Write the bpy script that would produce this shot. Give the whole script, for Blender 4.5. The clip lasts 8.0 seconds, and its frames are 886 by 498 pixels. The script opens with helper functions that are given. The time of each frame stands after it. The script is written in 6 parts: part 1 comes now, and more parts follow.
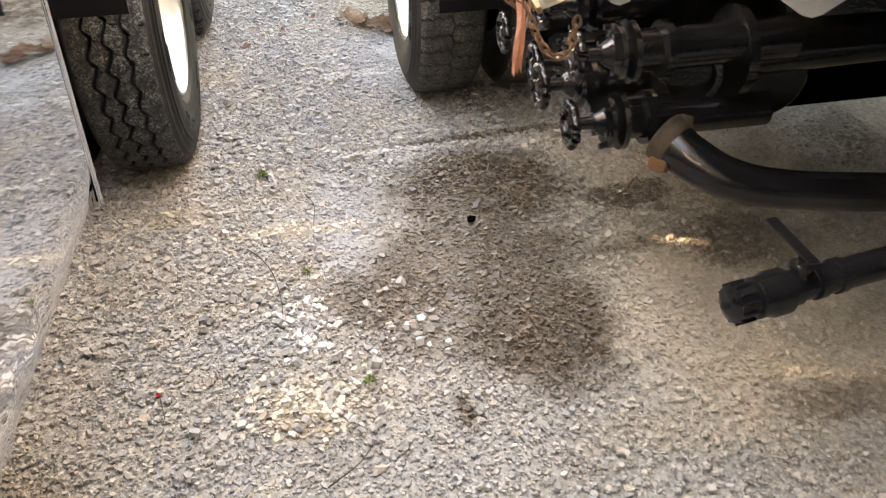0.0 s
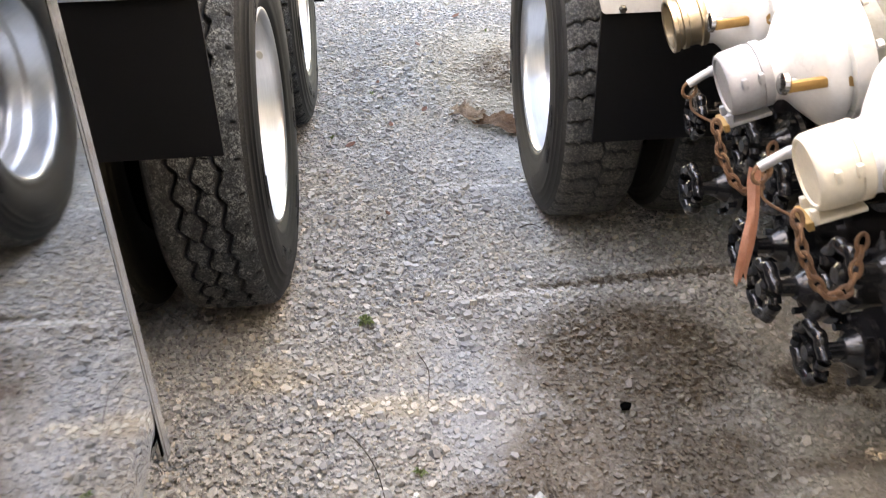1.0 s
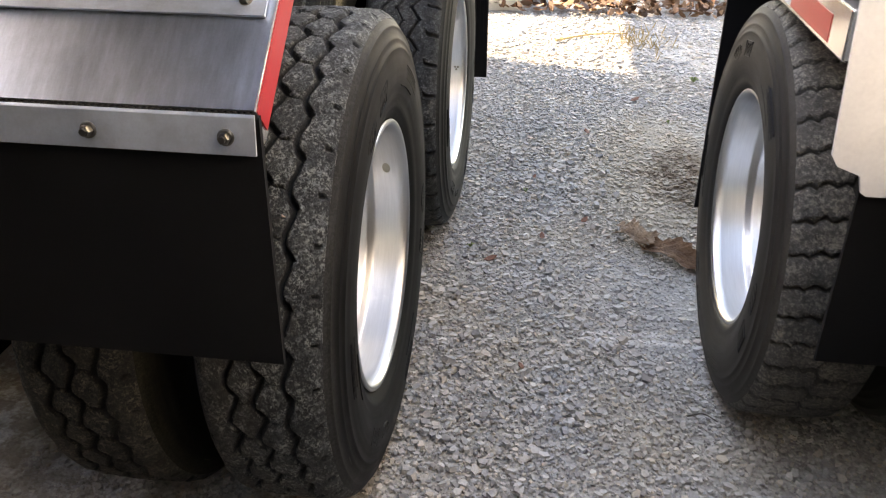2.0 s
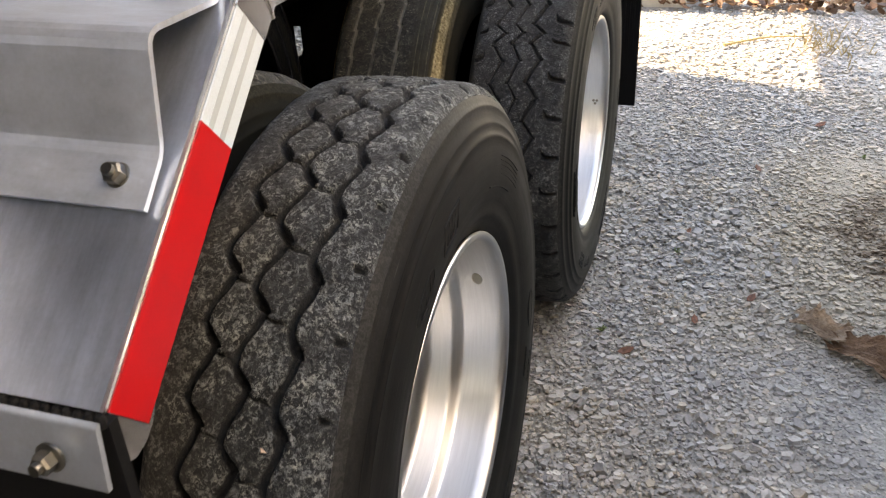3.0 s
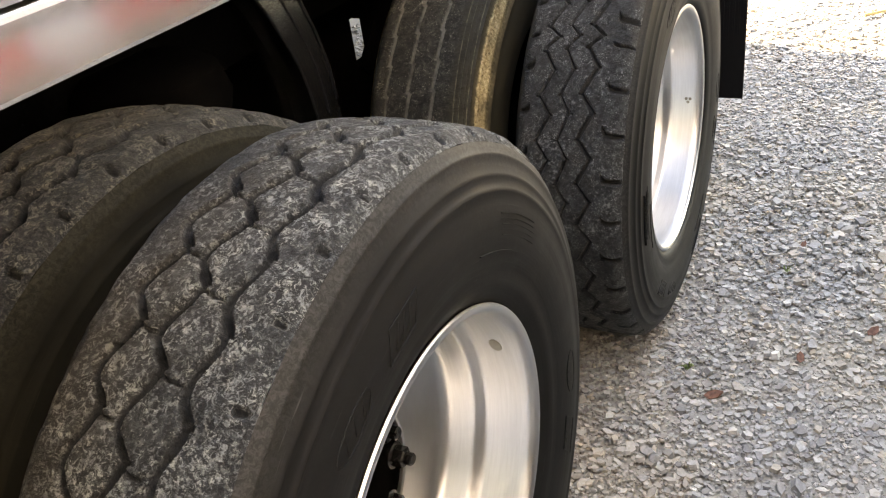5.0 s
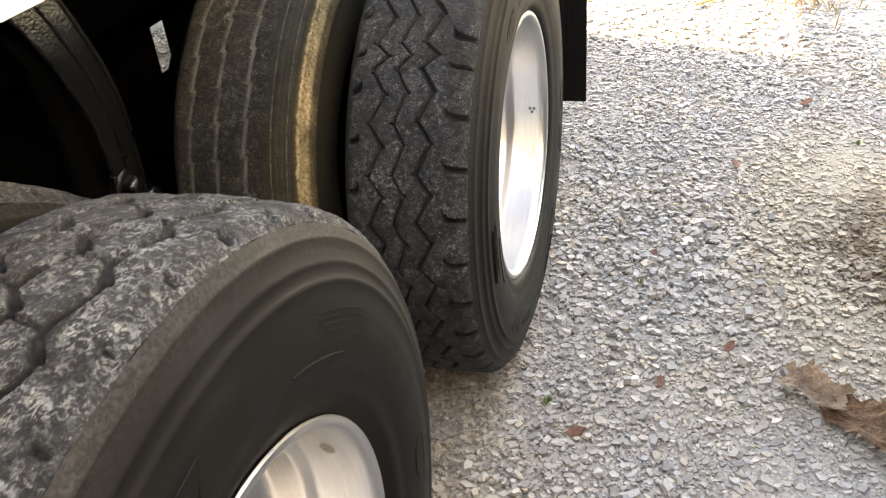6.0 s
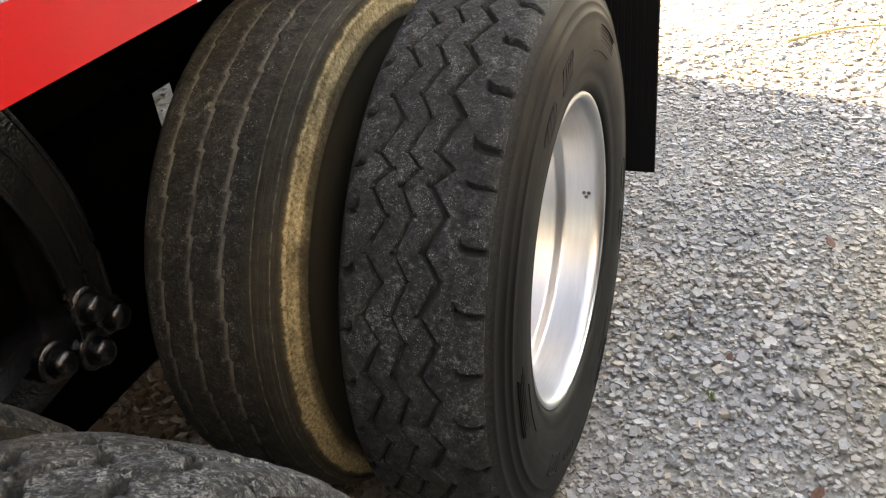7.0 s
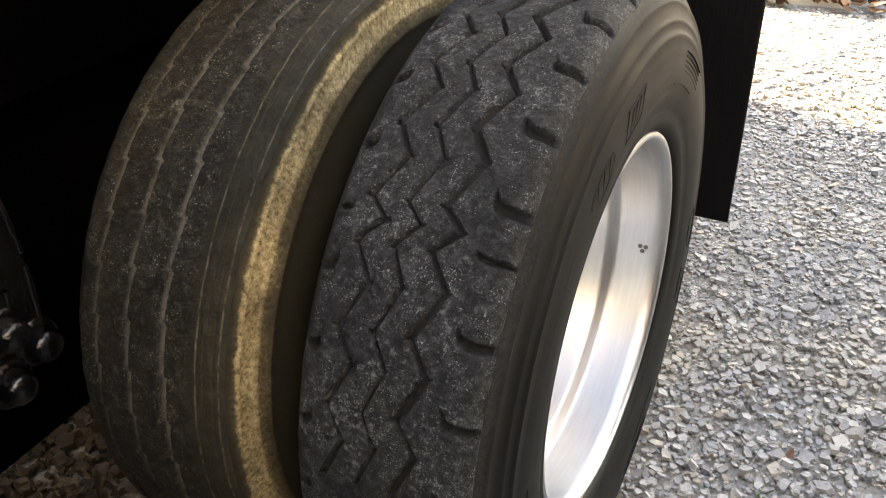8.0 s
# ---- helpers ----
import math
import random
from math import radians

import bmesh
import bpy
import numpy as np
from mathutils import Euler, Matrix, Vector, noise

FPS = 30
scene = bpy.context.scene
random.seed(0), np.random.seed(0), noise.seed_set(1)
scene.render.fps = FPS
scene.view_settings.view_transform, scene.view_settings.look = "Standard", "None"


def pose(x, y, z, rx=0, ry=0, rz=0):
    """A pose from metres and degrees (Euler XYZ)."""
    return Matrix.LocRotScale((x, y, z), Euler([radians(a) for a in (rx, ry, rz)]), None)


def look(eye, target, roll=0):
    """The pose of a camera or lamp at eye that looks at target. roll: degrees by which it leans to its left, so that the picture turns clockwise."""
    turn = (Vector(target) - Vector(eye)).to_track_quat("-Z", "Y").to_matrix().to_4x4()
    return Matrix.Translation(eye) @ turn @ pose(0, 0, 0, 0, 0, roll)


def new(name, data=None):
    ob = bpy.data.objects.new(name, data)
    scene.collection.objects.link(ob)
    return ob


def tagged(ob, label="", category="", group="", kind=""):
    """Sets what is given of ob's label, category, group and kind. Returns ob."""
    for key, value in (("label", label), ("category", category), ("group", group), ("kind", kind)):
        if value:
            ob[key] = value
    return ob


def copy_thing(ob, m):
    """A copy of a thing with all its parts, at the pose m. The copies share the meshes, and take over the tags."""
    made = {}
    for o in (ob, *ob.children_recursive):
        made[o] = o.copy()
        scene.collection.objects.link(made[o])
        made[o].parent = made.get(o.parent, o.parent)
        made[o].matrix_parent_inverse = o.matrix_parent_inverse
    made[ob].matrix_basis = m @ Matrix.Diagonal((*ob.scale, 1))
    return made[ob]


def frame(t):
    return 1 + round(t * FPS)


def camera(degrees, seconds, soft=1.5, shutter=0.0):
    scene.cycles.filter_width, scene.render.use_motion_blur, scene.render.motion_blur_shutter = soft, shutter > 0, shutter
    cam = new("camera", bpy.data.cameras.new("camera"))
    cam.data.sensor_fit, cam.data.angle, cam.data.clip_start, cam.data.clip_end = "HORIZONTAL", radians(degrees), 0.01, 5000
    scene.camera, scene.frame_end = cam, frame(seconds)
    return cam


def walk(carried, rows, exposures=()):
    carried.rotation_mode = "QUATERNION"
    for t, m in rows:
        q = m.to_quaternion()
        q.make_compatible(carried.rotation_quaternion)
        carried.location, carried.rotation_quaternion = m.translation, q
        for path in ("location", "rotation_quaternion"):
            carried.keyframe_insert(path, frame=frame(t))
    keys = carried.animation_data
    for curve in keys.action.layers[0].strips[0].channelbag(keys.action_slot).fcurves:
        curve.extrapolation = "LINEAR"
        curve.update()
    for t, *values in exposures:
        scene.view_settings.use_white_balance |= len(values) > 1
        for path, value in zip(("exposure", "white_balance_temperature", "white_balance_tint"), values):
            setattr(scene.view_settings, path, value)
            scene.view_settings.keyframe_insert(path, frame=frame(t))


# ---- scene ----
cam = camera(54.8, 8.0, soft=1.15, shutter=0.12)
PATH = [
    (0, (0.098, 0.003, 1.393), (0.373, 1.642, 0.281), -1.5),
    (0.5, (0.071, 0.272, 1.383), (0.226, 1.943, 0.296), -0.3),
    (1, (0.022, 0.622, 1.411), (0.130, 2.340, 0.393), -1.7),
    (1.5, (0.035, 0.953, 1.431), (0.029, 2.710, 0.475), -1.1),
    (1.7, (0.047, 1.084, 1.428), (-0.068, 2.847, 0.489), -0.3),
    (2.8, (0.007, 1.803, 1.417), (-0.459, 3.488, 0.445), -1.6),
    (3, (0.023, 1.916, 1.418), (-0.550, 3.565, 0.441), -3.0),
    (3.5, (0.059, 2.137, 1.401), (-0.755, 3.673, 0.412), -6.3),
    (4, (0.076, 2.215, 1.397), (-0.815, 3.692, 0.385), -7.9),
    (4.2, (0.083, 2.220, 1.388), (-0.819, 3.692, 0.379), -8.1),
    (5.3, (0.119, 2.284, 1.407), (-0.688, 3.805, 0.389), -8.2),
    (5.5, (0.109, 2.323, 1.407), (-0.637, 3.865, 0.374), -7.7),
    (6, (0.054, 2.500, 1.394), (-0.483, 4.093, 0.311), -5.7),
    (6.5, (0.034, 2.693, 1.416), (-0.433, 4.303, 0.326), -6.1),
    (7, (0.036, 2.889, 1.407), (-0.669, 4.432, 0.347), -7.0),
    (7.5, (0.023, 3.054, 1.372), (-0.787, 4.532, 0.295), -4.9),
    (8, (-0.034, 3.192, 1.340), (-0.846, 4.662, 0.254), -2.3),
]
EXPOSURE = ((0.0, 4.92, 10500), (0.5, 5.0, 10300), (1.0, 4.62, 9200), (1.5, 4.08, 9200), (3.0, 3.88, 9700), (3.5, 3.72, 9900), (4.0, 3.72, 10100), (5.5, 4.70, 10700), (6.0, 4.60, 11000), (6.5, 4.31, 11300), (7.0, 4.08, 10700), (7.5, 4.10, 10700), (8.0, 4.27, 10700))
walk(cam, [(t, look(eye, target, roll)) for t, eye, target, roll in PATH], exposures=[(t, e, k, 19) for t, e, k in EXPOSURE])

# ---- light ----
SUN_UP = 30.0
SUN_WAY = Vector((0.960 * math.cos(radians(SUN_UP)), -0.280 * math.cos(radians(SUN_UP)), -math.sin(radians(SUN_UP))))
world = bpy.data.worlds.new("world")
scene.world = world
world.use_nodes = True
wn = world.node_tree.nodes
sky = wn.new("ShaderNodeTexSky")
sky.sky_type = "NISHITA"
sky.sun_disc = False
sky.sun_elevation = radians(SUN_UP)
sky.sun_rotation = math.atan2(-SUN_WAY.x, -SUN_WAY.y)
wn["Background"].inputs["Strength"].default_value = 0.15
world.node_tree.links.new(sky.outputs["Color"], wn["Background"].inputs["Color"])
sun = new("sun", bpy.data.lights.new("sun", "SUN"))
sun.data.energy = 2.3
sun.data.angle = radians(0.53)
sun.data.color = (1.0, 0.93, 0.82)
sun.matrix_world = look((0, 0, 0), SUN_WAY)


# ---- materials ----
def nodes_of(name):
    m = bpy.data.materials.new(name)
    m.use_nodes = True
    nt = m.node_tree
    return m, nt, nt.nodes["Principled BSDF"]


def noise_node(nt, scale, detail=6.0, rough=0.6, vec=None):
    n = nt.nodes.new("ShaderNodeTexNoise")
    n.inputs["Scale"].default_value = scale
    n.inputs["Detail"].default_value = detail
    n.inputs["Roughness"].default_value = rough
    if vec is not None:
        nt.links.new(vec, n.inputs["Vector"])
    return n


def coords(nt):
    return nt.nodes.new("ShaderNodeTexCoord").outputs["Object"]


def ramp(nt, src, stops):
    r = nt.nodes.new("ShaderNodeValToRGB")
    el = r.color_ramp.elements
    el[0].position, el[0].color = stops[0][0], (*stops[0][1], 1)
    el[1].position, el[1].color = stops[-1][0], (*stops[-1][1], 1)
    for p, c in stops[1:-1]:
        e = el.new(p)
        e.color = (*c, 1)
    nt.links.new(src, r.inputs["Fac"])
    return r.outputs["Color"]


def grey(v):
    return (v, v, v)


def mix(nt, fac, a, b, mode="MIX"):
    n = nt.nodes.new("ShaderNodeMix")
    n.data_type, n.blend_type = "RGBA", mode
    for sock, v in ((n.inputs[0], fac), (n.inputs[6], a), (n.inputs[7], b)):
        if isinstance(v, (int, float)):
            sock.default_value = v
        elif isinstance(v, tuple):
            sock.default_value = (*v, 1)
        else:
            nt.links.new(v, sock)
    return n.outputs[2]


def maths(nt, op, a, b=0.0, c=None):
    n = nt.nodes.new("ShaderNodeMath")
    n.operation = op
    for sock, v in zip(n.inputs, (a, b) if c is None else (a, b, c)):
        if isinstance(v, (int, float)):
            sock.default_value = v
        else:
            nt.links.new(v, sock)
    return n.outputs[0]


def bump(nt, bsdf, height, strength, distance):
    b = nt.nodes.new("ShaderNodeBump")
    b.inputs["Strength"].default_value = strength
    b.inputs["Distance"].default_value = distance
    nt.links.new(height, b.inputs["Height"])
    nt.links.new(b.outputs["Normal"], bsdf.inputs["Normal"])


def plain(name, lo, hi, rough=(0.4, 0.6), metal=0.0, scale=14.0, fine=180.0, relief=0.0008, strength=0.3, spec=None):
    """A surface with colour between lo and hi at two scales, uneven gloss and a fine relief."""
    m, nt, b = nodes_of(name)
    v = coords(nt)
    big = noise_node(nt, scale, 5, 0.6, v)
    small = noise_node(nt, fine, 3, 0.6, v)
    both = maths(nt, "MULTIPLY_ADD", small.outputs["Fac"], 0.35, maths(nt, "MULTIPLY", big.outputs["Fac"], 0.65))
    nt.links.new(ramp(nt, both, [(0.32, lo), (0.68, hi)]), b.inputs["Base Color"])
    nt.links.new(ramp(nt, big.outputs["Fac"], [(0.3, grey(rough[0])), (0.7, grey(rough[1]))]), b.inputs["Roughness"])
    b.inputs["Metallic"].default_value = metal
    if spec is not None:
        b.inputs["Specular IOR Level"].default_value = spec
    bump(nt, b, small.outputs["Fac"], strength, relief)
    return m


def radius_of(nt, v):
    sep = nt.nodes.new("ShaderNodeSeparateXYZ")
    nt.links.new(v, sep.inputs[0])
    return sep, maths(nt, "SQRT", maths(nt, "ADD", maths(nt, "MULTIPLY", sep.outputs["Y"], sep.outputs["Y"]), maths(nt, "MULTIPLY", sep.outputs["Z"], sep.outputs["Z"])))


def rubber(name, lo, hi, dust, dust_at, top=None, filled=False, worn=None, grit_at=0.635, grit_scale=470, warm=None, floor=None, mottle=0.0, shoulder=None):
    """Tyre rubber: near black, with stone dust rubbed into the tread; below the radius top the grooves stay dark."""
    m, nt, b = nodes_of(name)
    v = coords(nt)
    big = noise_node(nt, 9, 5, 0.65, v)
    fine = noise_node(nt, 120, 5, 0.78, v)
    grit = noise_node(nt, grit_scale, 2, 0.5, v)
    grit.inputs["Distortion"].default_value = 0.6
    base = ramp(nt, big.outputs["Fac"], [(0.3, lo), (0.7, hi)])
    fleck = ramp(nt, maths(nt, "MULTIPLY", fine.outputs["Fac"], maths(nt, "ADD", big.outputs["Fac"], 0.5)), [(dust_at, grey(0.0)), (dust_at + 0.10, grey(1.0))])
    mid = noise_node(nt, 34, 5, 0.7, v)
    base = mix(nt, 1.0, base, ramp(nt, fine.outputs["Fac"], [(0.34, grey(0.45)), (0.5, grey(1.0)), (0.66, grey(1.9))]), "MULTIPLY")
    base = mix(nt, ramp(nt, mid.outputs["Fac"], [(0.42, grey(0.0)), (0.70, grey(0.30))]), base, tuple(0.30 * a + 0.70 * c for a, c in zip(dust, hi)))
    if mottle:
        blot = noise_node(nt, 62, 6, 0.75, v)
        blot.inputs["Distortion"].default_value = 1.2
        base = mix(nt, mottle, base, mix(nt, 1.0, base, ramp(nt, blot.outputs["Fac"], [(0.36, grey(0.35)), (0.48, grey(0.85)), (0.56, grey(1.5)), (0.66, grey(2.6))]), "MULTIPLY"))
    cluster = ramp(nt, mid.outputs["Fac"], [(0.46, grey(0.08)), (0.60, grey(1.0))])
    spots = maths(nt, "MULTIPLY", cluster, ramp(nt, grit.outputs["Fac"], [(grit_at, grey(0.0)), (grit_at + 0.03, grey(0.9))]))
    sep, rad = radius_of(nt, v)
    if shoulder is not None:
        # smooth olive band beyond the last rib, with thin pale rings
        olive = ramp(nt, maths(nt, "MULTIPLY_ADD", maths(nt, "SUBTRACT", mid.outputs["Fac"], 0.5), 0.25, maths(nt, "MULTIPLY", sep.outputs["X"], 10.0)), [(0.70, grey(0.0)), (0.84, grey(1.0))])
        rings = None
        for at in (0.089, 0.1015, 0.1165):
            off = maths(nt, "ABSOLUTE", maths(nt, "SUBTRACT", sep.outputs["X"], at))
            one = maths(nt, "MULTIPLY", maths(nt, "MAXIMUM", maths(nt, "SUBTRACT", 1.0, maths(nt, "MULTIPLY", off, 900.0)), 0.0), ramp(nt, noise_node(nt, 20 + 400 * at, 4, 0.6, v).outputs["Fac"], [(0.40, grey(0.1)), (0.60, grey(1.0))]))
            rings = one if rings is None else maths(nt, "MAXIMUM", rings, one)
        plainer = mix(nt, 1.0, shoulder, ramp(nt, mid.outputs["Fac"], [(0.35, grey(0.7)), (0.65, grey(1.3))]), "MULTIPLY")
        base = mix(nt, olive, base, mix(nt, rings, plainer, tuple(5.0 * c for c in shoulder)))
        fleck = maths(nt, "MULTIPLY", fleck, maths(nt, "SUBTRACT", 1.0, olive))
        spots = maths(nt, "MULTIPLY", spots, maths(nt, "SUBTRACT", 1.0, olive))
    if worn is not None:
        patch = ramp(nt, noise_node(nt, 24, 5, 0.7, v).outputs["Fac"], [(worn, grey(0.25)), (worn + 0.12, grey(1.0))])
        speck = noise_node(nt, 150, 6, 0.8, v)
        speck.inputs["Distortion"].default_value = 0.9
        rub = maths(nt, "MULTIPLY", patch, ramp(nt, speck.outputs["Fac"], [(0.50, grey(0.0)), (0.57, grey(0.9))]))
        dust = mix(nt, ramp(nt, noise_node(nt, 70, 4, 0.7, v).outputs["Fac"], [(0.46, grey(0.0)), (0.60, grey(1.0))]), dust, tuple(c * k for c, k in zip(dust, (1.65, 1.6, 1.45))))
        fleck = maths(nt, "MAXIMUM", fleck, rub)
    if warm is not None:
        # browner tone on the inner half of the tread
        inner = ramp(nt, maths(nt, "MULTIPLY_ADD", maths(nt, "ADD", sep.outputs["X"], maths(nt, "MULTIPLY", mid.outputs["Fac"], 0.12)), -4.0, 0.55), [(0.2, grey(0.0)), (0.75, grey(0.85))])
        base = mix(nt, inner, base, mix(nt, 0.6, base, warm))
        dust = mix(nt, inner, dust, mix(nt, 0.5, dust, tuple(4.5 * w for w in warm)))
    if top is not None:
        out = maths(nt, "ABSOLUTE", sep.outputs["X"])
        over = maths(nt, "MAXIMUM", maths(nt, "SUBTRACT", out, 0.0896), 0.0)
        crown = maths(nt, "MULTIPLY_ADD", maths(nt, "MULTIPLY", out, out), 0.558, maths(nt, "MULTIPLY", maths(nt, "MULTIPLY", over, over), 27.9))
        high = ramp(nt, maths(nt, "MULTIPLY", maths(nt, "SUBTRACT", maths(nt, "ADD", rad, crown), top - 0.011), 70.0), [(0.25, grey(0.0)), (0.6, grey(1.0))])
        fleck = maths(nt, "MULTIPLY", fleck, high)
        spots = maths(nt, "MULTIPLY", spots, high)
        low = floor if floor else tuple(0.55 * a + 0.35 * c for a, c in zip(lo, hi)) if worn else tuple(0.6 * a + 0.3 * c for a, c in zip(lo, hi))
        if filled:
            inside = ramp(nt, maths(nt, "MULTIPLY", maths(nt, "ABSOLUTE", sep.outputs["X"]), 10.0), [(0.90, grey(1.0)), (0.98, grey(0.0))])
            inside = maths(nt, "MULTIPLY", inside, ramp(nt, noise_node(nt, 30, 4, 0.65, v).outputs["Fac"], [(0.36, grey(0.35)), (0.55, grey(1.0))]))
            slot = ramp(nt, maths(nt, "MULTIPLY", maths(nt, "SUBTRACT", maths(nt, "ADD", rad, crown), top - 0.030), 50.0), [(0.66, grey(0.0)), (0.80, grey(1.0))])
            low = mix(nt, maths(nt, "MULTIPLY", inside, slot), low, tuple(0.75 * c for c in dust))
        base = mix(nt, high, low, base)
    bright = mix(nt, 1.0, dust, grey(1.25 if worn else 1.9), "MULTIPLY")
    nt.links.new(mix(nt, spots, mix(nt, fleck, base, dust), bright), b.inputs["Base Color"])
    nt.links.new(ramp(nt, big.outputs["Fac"], [(0.3, grey(0.5)), (0.7, grey(0.75))]), b.inputs["Roughness"])
    bump(nt, b, maths(nt, "MULTIPLY_ADD", mid.outputs["Fac"], 1.0, maths(nt, "MULTIPLY", fine.outputs["Fac"], 1.7)), 0.9, 0.0050)
    b.inputs["Specular IOR Level"].default_value = 0.3
    return m


def sidewall(name, lo, hi, rough, spec, scuff):
    """Sidewall rubber: faint rings of wear, thin pale scuffs along the turn, and scattered dust."""
    m, nt, b = nodes_of(name)
    v = coords(nt)
    sep, rad = radius_of(nt, v)
    turn = maths(nt, "ARCTAN2", sep.outputs["Z"], sep.outputs["Y"])
    comb = nt.nodes.new("ShaderNodeCombineXYZ")
    nt.links.new(maths(nt, "MULTIPLY", rad, 1.0), comb.inputs[0])
    nt.links.new(maths(nt, "MULTIPLY", turn, 0.016), comb.inputs[1])
    rings = noise_node(nt, 55, 5, 0.7, comb.outputs[0])
    thin = noise_node(nt, 210, 3, 0.6, comb.outputs[0])
    big = noise_node(nt, 7, 5, 0.65, v)
    fine = noise_node(nt, 220, 3, 0.6, v)
    tone = maths(nt, "MULTIPLY_ADD", rings.outputs["Fac"], 0.5, maths(nt, "MULTIPLY", big.outputs["Fac"], 0.5))
    base = ramp(nt, tone, [(0.36, lo), (0.64, hi)])
    line = ramp(nt, thin.outputs["Fac"], [(0.66, grey(0.0)), (0.74, grey(0.8))])
    spot = ramp(nt, noise_node(nt, 95, 4, 0.7, v).outputs["Fac"], [(0.70, grey(0.0)), (0.76, grey(0.6))])
    pale = maths(nt, "MULTIPLY", maths(nt, "MAXIMUM", line, spot), ramp(nt, big.outputs["Fac"], [(0.42, grey(0.15)), (0.62, grey(1.0))]))
    worn = ramp(nt, maths(nt, "MULTIPLY_ADD", maths(nt, "SUBTRACT", big.outputs["Fac"], 0.5), 0.02, maths(nt, "SUBTRACT", rad, 0.468)), [(0.0, grey(0.0)), (0.036, grey(0.75))])
    rub = noise_node(nt, 150, 6, 0.8, v)
    rub.inputs["Distortion"].default_value = 0.9
    pale = maths(nt, "MAXIMUM", pale, maths(nt, "MULTIPLY", worn, ramp(nt, rub.outputs["Fac"], [(0.44, grey(0.16)), (0.60, grey(0.70))])))
    scuff = mix(nt, worn, scuff, tuple(0.8 * c for c in scuff))
    nt.links.new(mix(nt, pale, base, scuff), b.inputs["Base Color"])
    nt.links.new(ramp(nt, tone, [(0.35, grey(rough[0])), (0.65, grey(rough[1]))]), b.inputs["Roughness"])
    b.inputs["Specular IOR Level"].default_value = spec
    bump(nt, b, maths(nt, "MULTIPLY_ADD", thin.outputs["Fac"], 0.6, maths(nt, "MULTIPLY", fine.outputs["Fac"], 0.5)), 0.35, 0.0010)
    return m


def metal(name, colour, rough, streak=(2, 60, 60), haze=0.12, relief=0.0):
    """Aluminium: brushed or polished, with a haze of streaks."""
    m, nt, b = nodes_of(name)
    v = coords(nt)
    mp = nt.nodes.new("ShaderNodeMapping")
    mp.inputs["Scale"].default_value = streak
    nt.links.new(v, mp.inputs["Vector"])
    st = noise_node(nt, 4.0, 6, 0.65, mp.outputs["Vector"])
    cl = noise_node(nt, 6.0, 5, 0.6, v)
    nt.links.new(ramp(nt, st.outputs["Fac"], [(0.3, tuple(c * 0.86 for c in colour)), (0.7, colour)]), b.inputs["Base Color"])
    amount = maths(nt, "MULTIPLY_ADD", cl.outputs["Fac"], haze, maths(nt, "MULTIPLY_ADD", st.outputs["Fac"], haze, rough - 0.9 * haze))
    nt.links.new(maths(nt, "MAXIMUM", amount, 0.015), b.inputs["Roughness"])
    b.inputs["Metallic"].default_value = 1.0
    if relief:
        bump(nt, b, noise_node(nt, 5.5, 3, 0.5, v).outputs["Fac"], 0.5, relief)
    return m


def stain_shade_mask(nt, v):
    """Damp oil-dark ground below the manifold, with a ragged edge; its right band is painted shadow."""
    wob = noise_node(nt, 8.0, 8, 0.82, v)
    shift = nt.nodes.new("ShaderNodeVectorMath")
    shift.operation = "MULTIPLY_ADD"
    nt.links.new(wob.outputs["Color"], shift.inputs[0])
    shift.inputs[1].default_value = (0.34, 0.34, 0)
    nt.links.new(v, shift.inputs[2])
    total = None
    for cx, cy, rx, ry, k in ((0.62, 2.38, 0.36, 0.32, 1.0), (0.52, 2.00, 0.40, 0.26, 0.95), (0.62, 1.67, 0.25, 0.31, 1.0), (0.25, 1.86, 0.21, 0.18, 0.9), (0.38, 1.69, 0.24, 0.15, 0.6), (1.08, 2.24, 0.16, 0.12, 1.0),
                              # the (1.26, 1.28) band paints the shadow between sun streaks
                              (1.32, 1.92, 0.22, 0.17, 0.8), (1.26, 1.28, 0.24, 0.08, 0.6), (0.38, 1.37, 0.045, 0.05, 1.0), (1.55, 2.25, 0.35, 0.3, 0.4)):
        mp = nt.nodes.new("ShaderNodeMapping")
        mp.vector_type = "TEXTURE"
        mp.inputs["Location"].default_value = (cx + 0.17, cy + 0.17, 0)
        mp.inputs["Scale"].default_value = (rx, ry, 50)
        nt.links.new(shift.outputs[0], mp.inputs["Vector"])
        ln = nt.nodes.new("ShaderNodeVectorMath")
        ln.operation = "LENGTH"
        nt.links.new(mp.outputs["Vector"], ln.inputs[0])
        one = maths(nt, "MULTIPLY", ramp(nt, ln.outputs["Value"], [(0.64, grey(1.0)), (1.02, grey(0.0))]), k)
        total = one if total is None else maths(nt, "MAXIMUM", total, one)
    return total


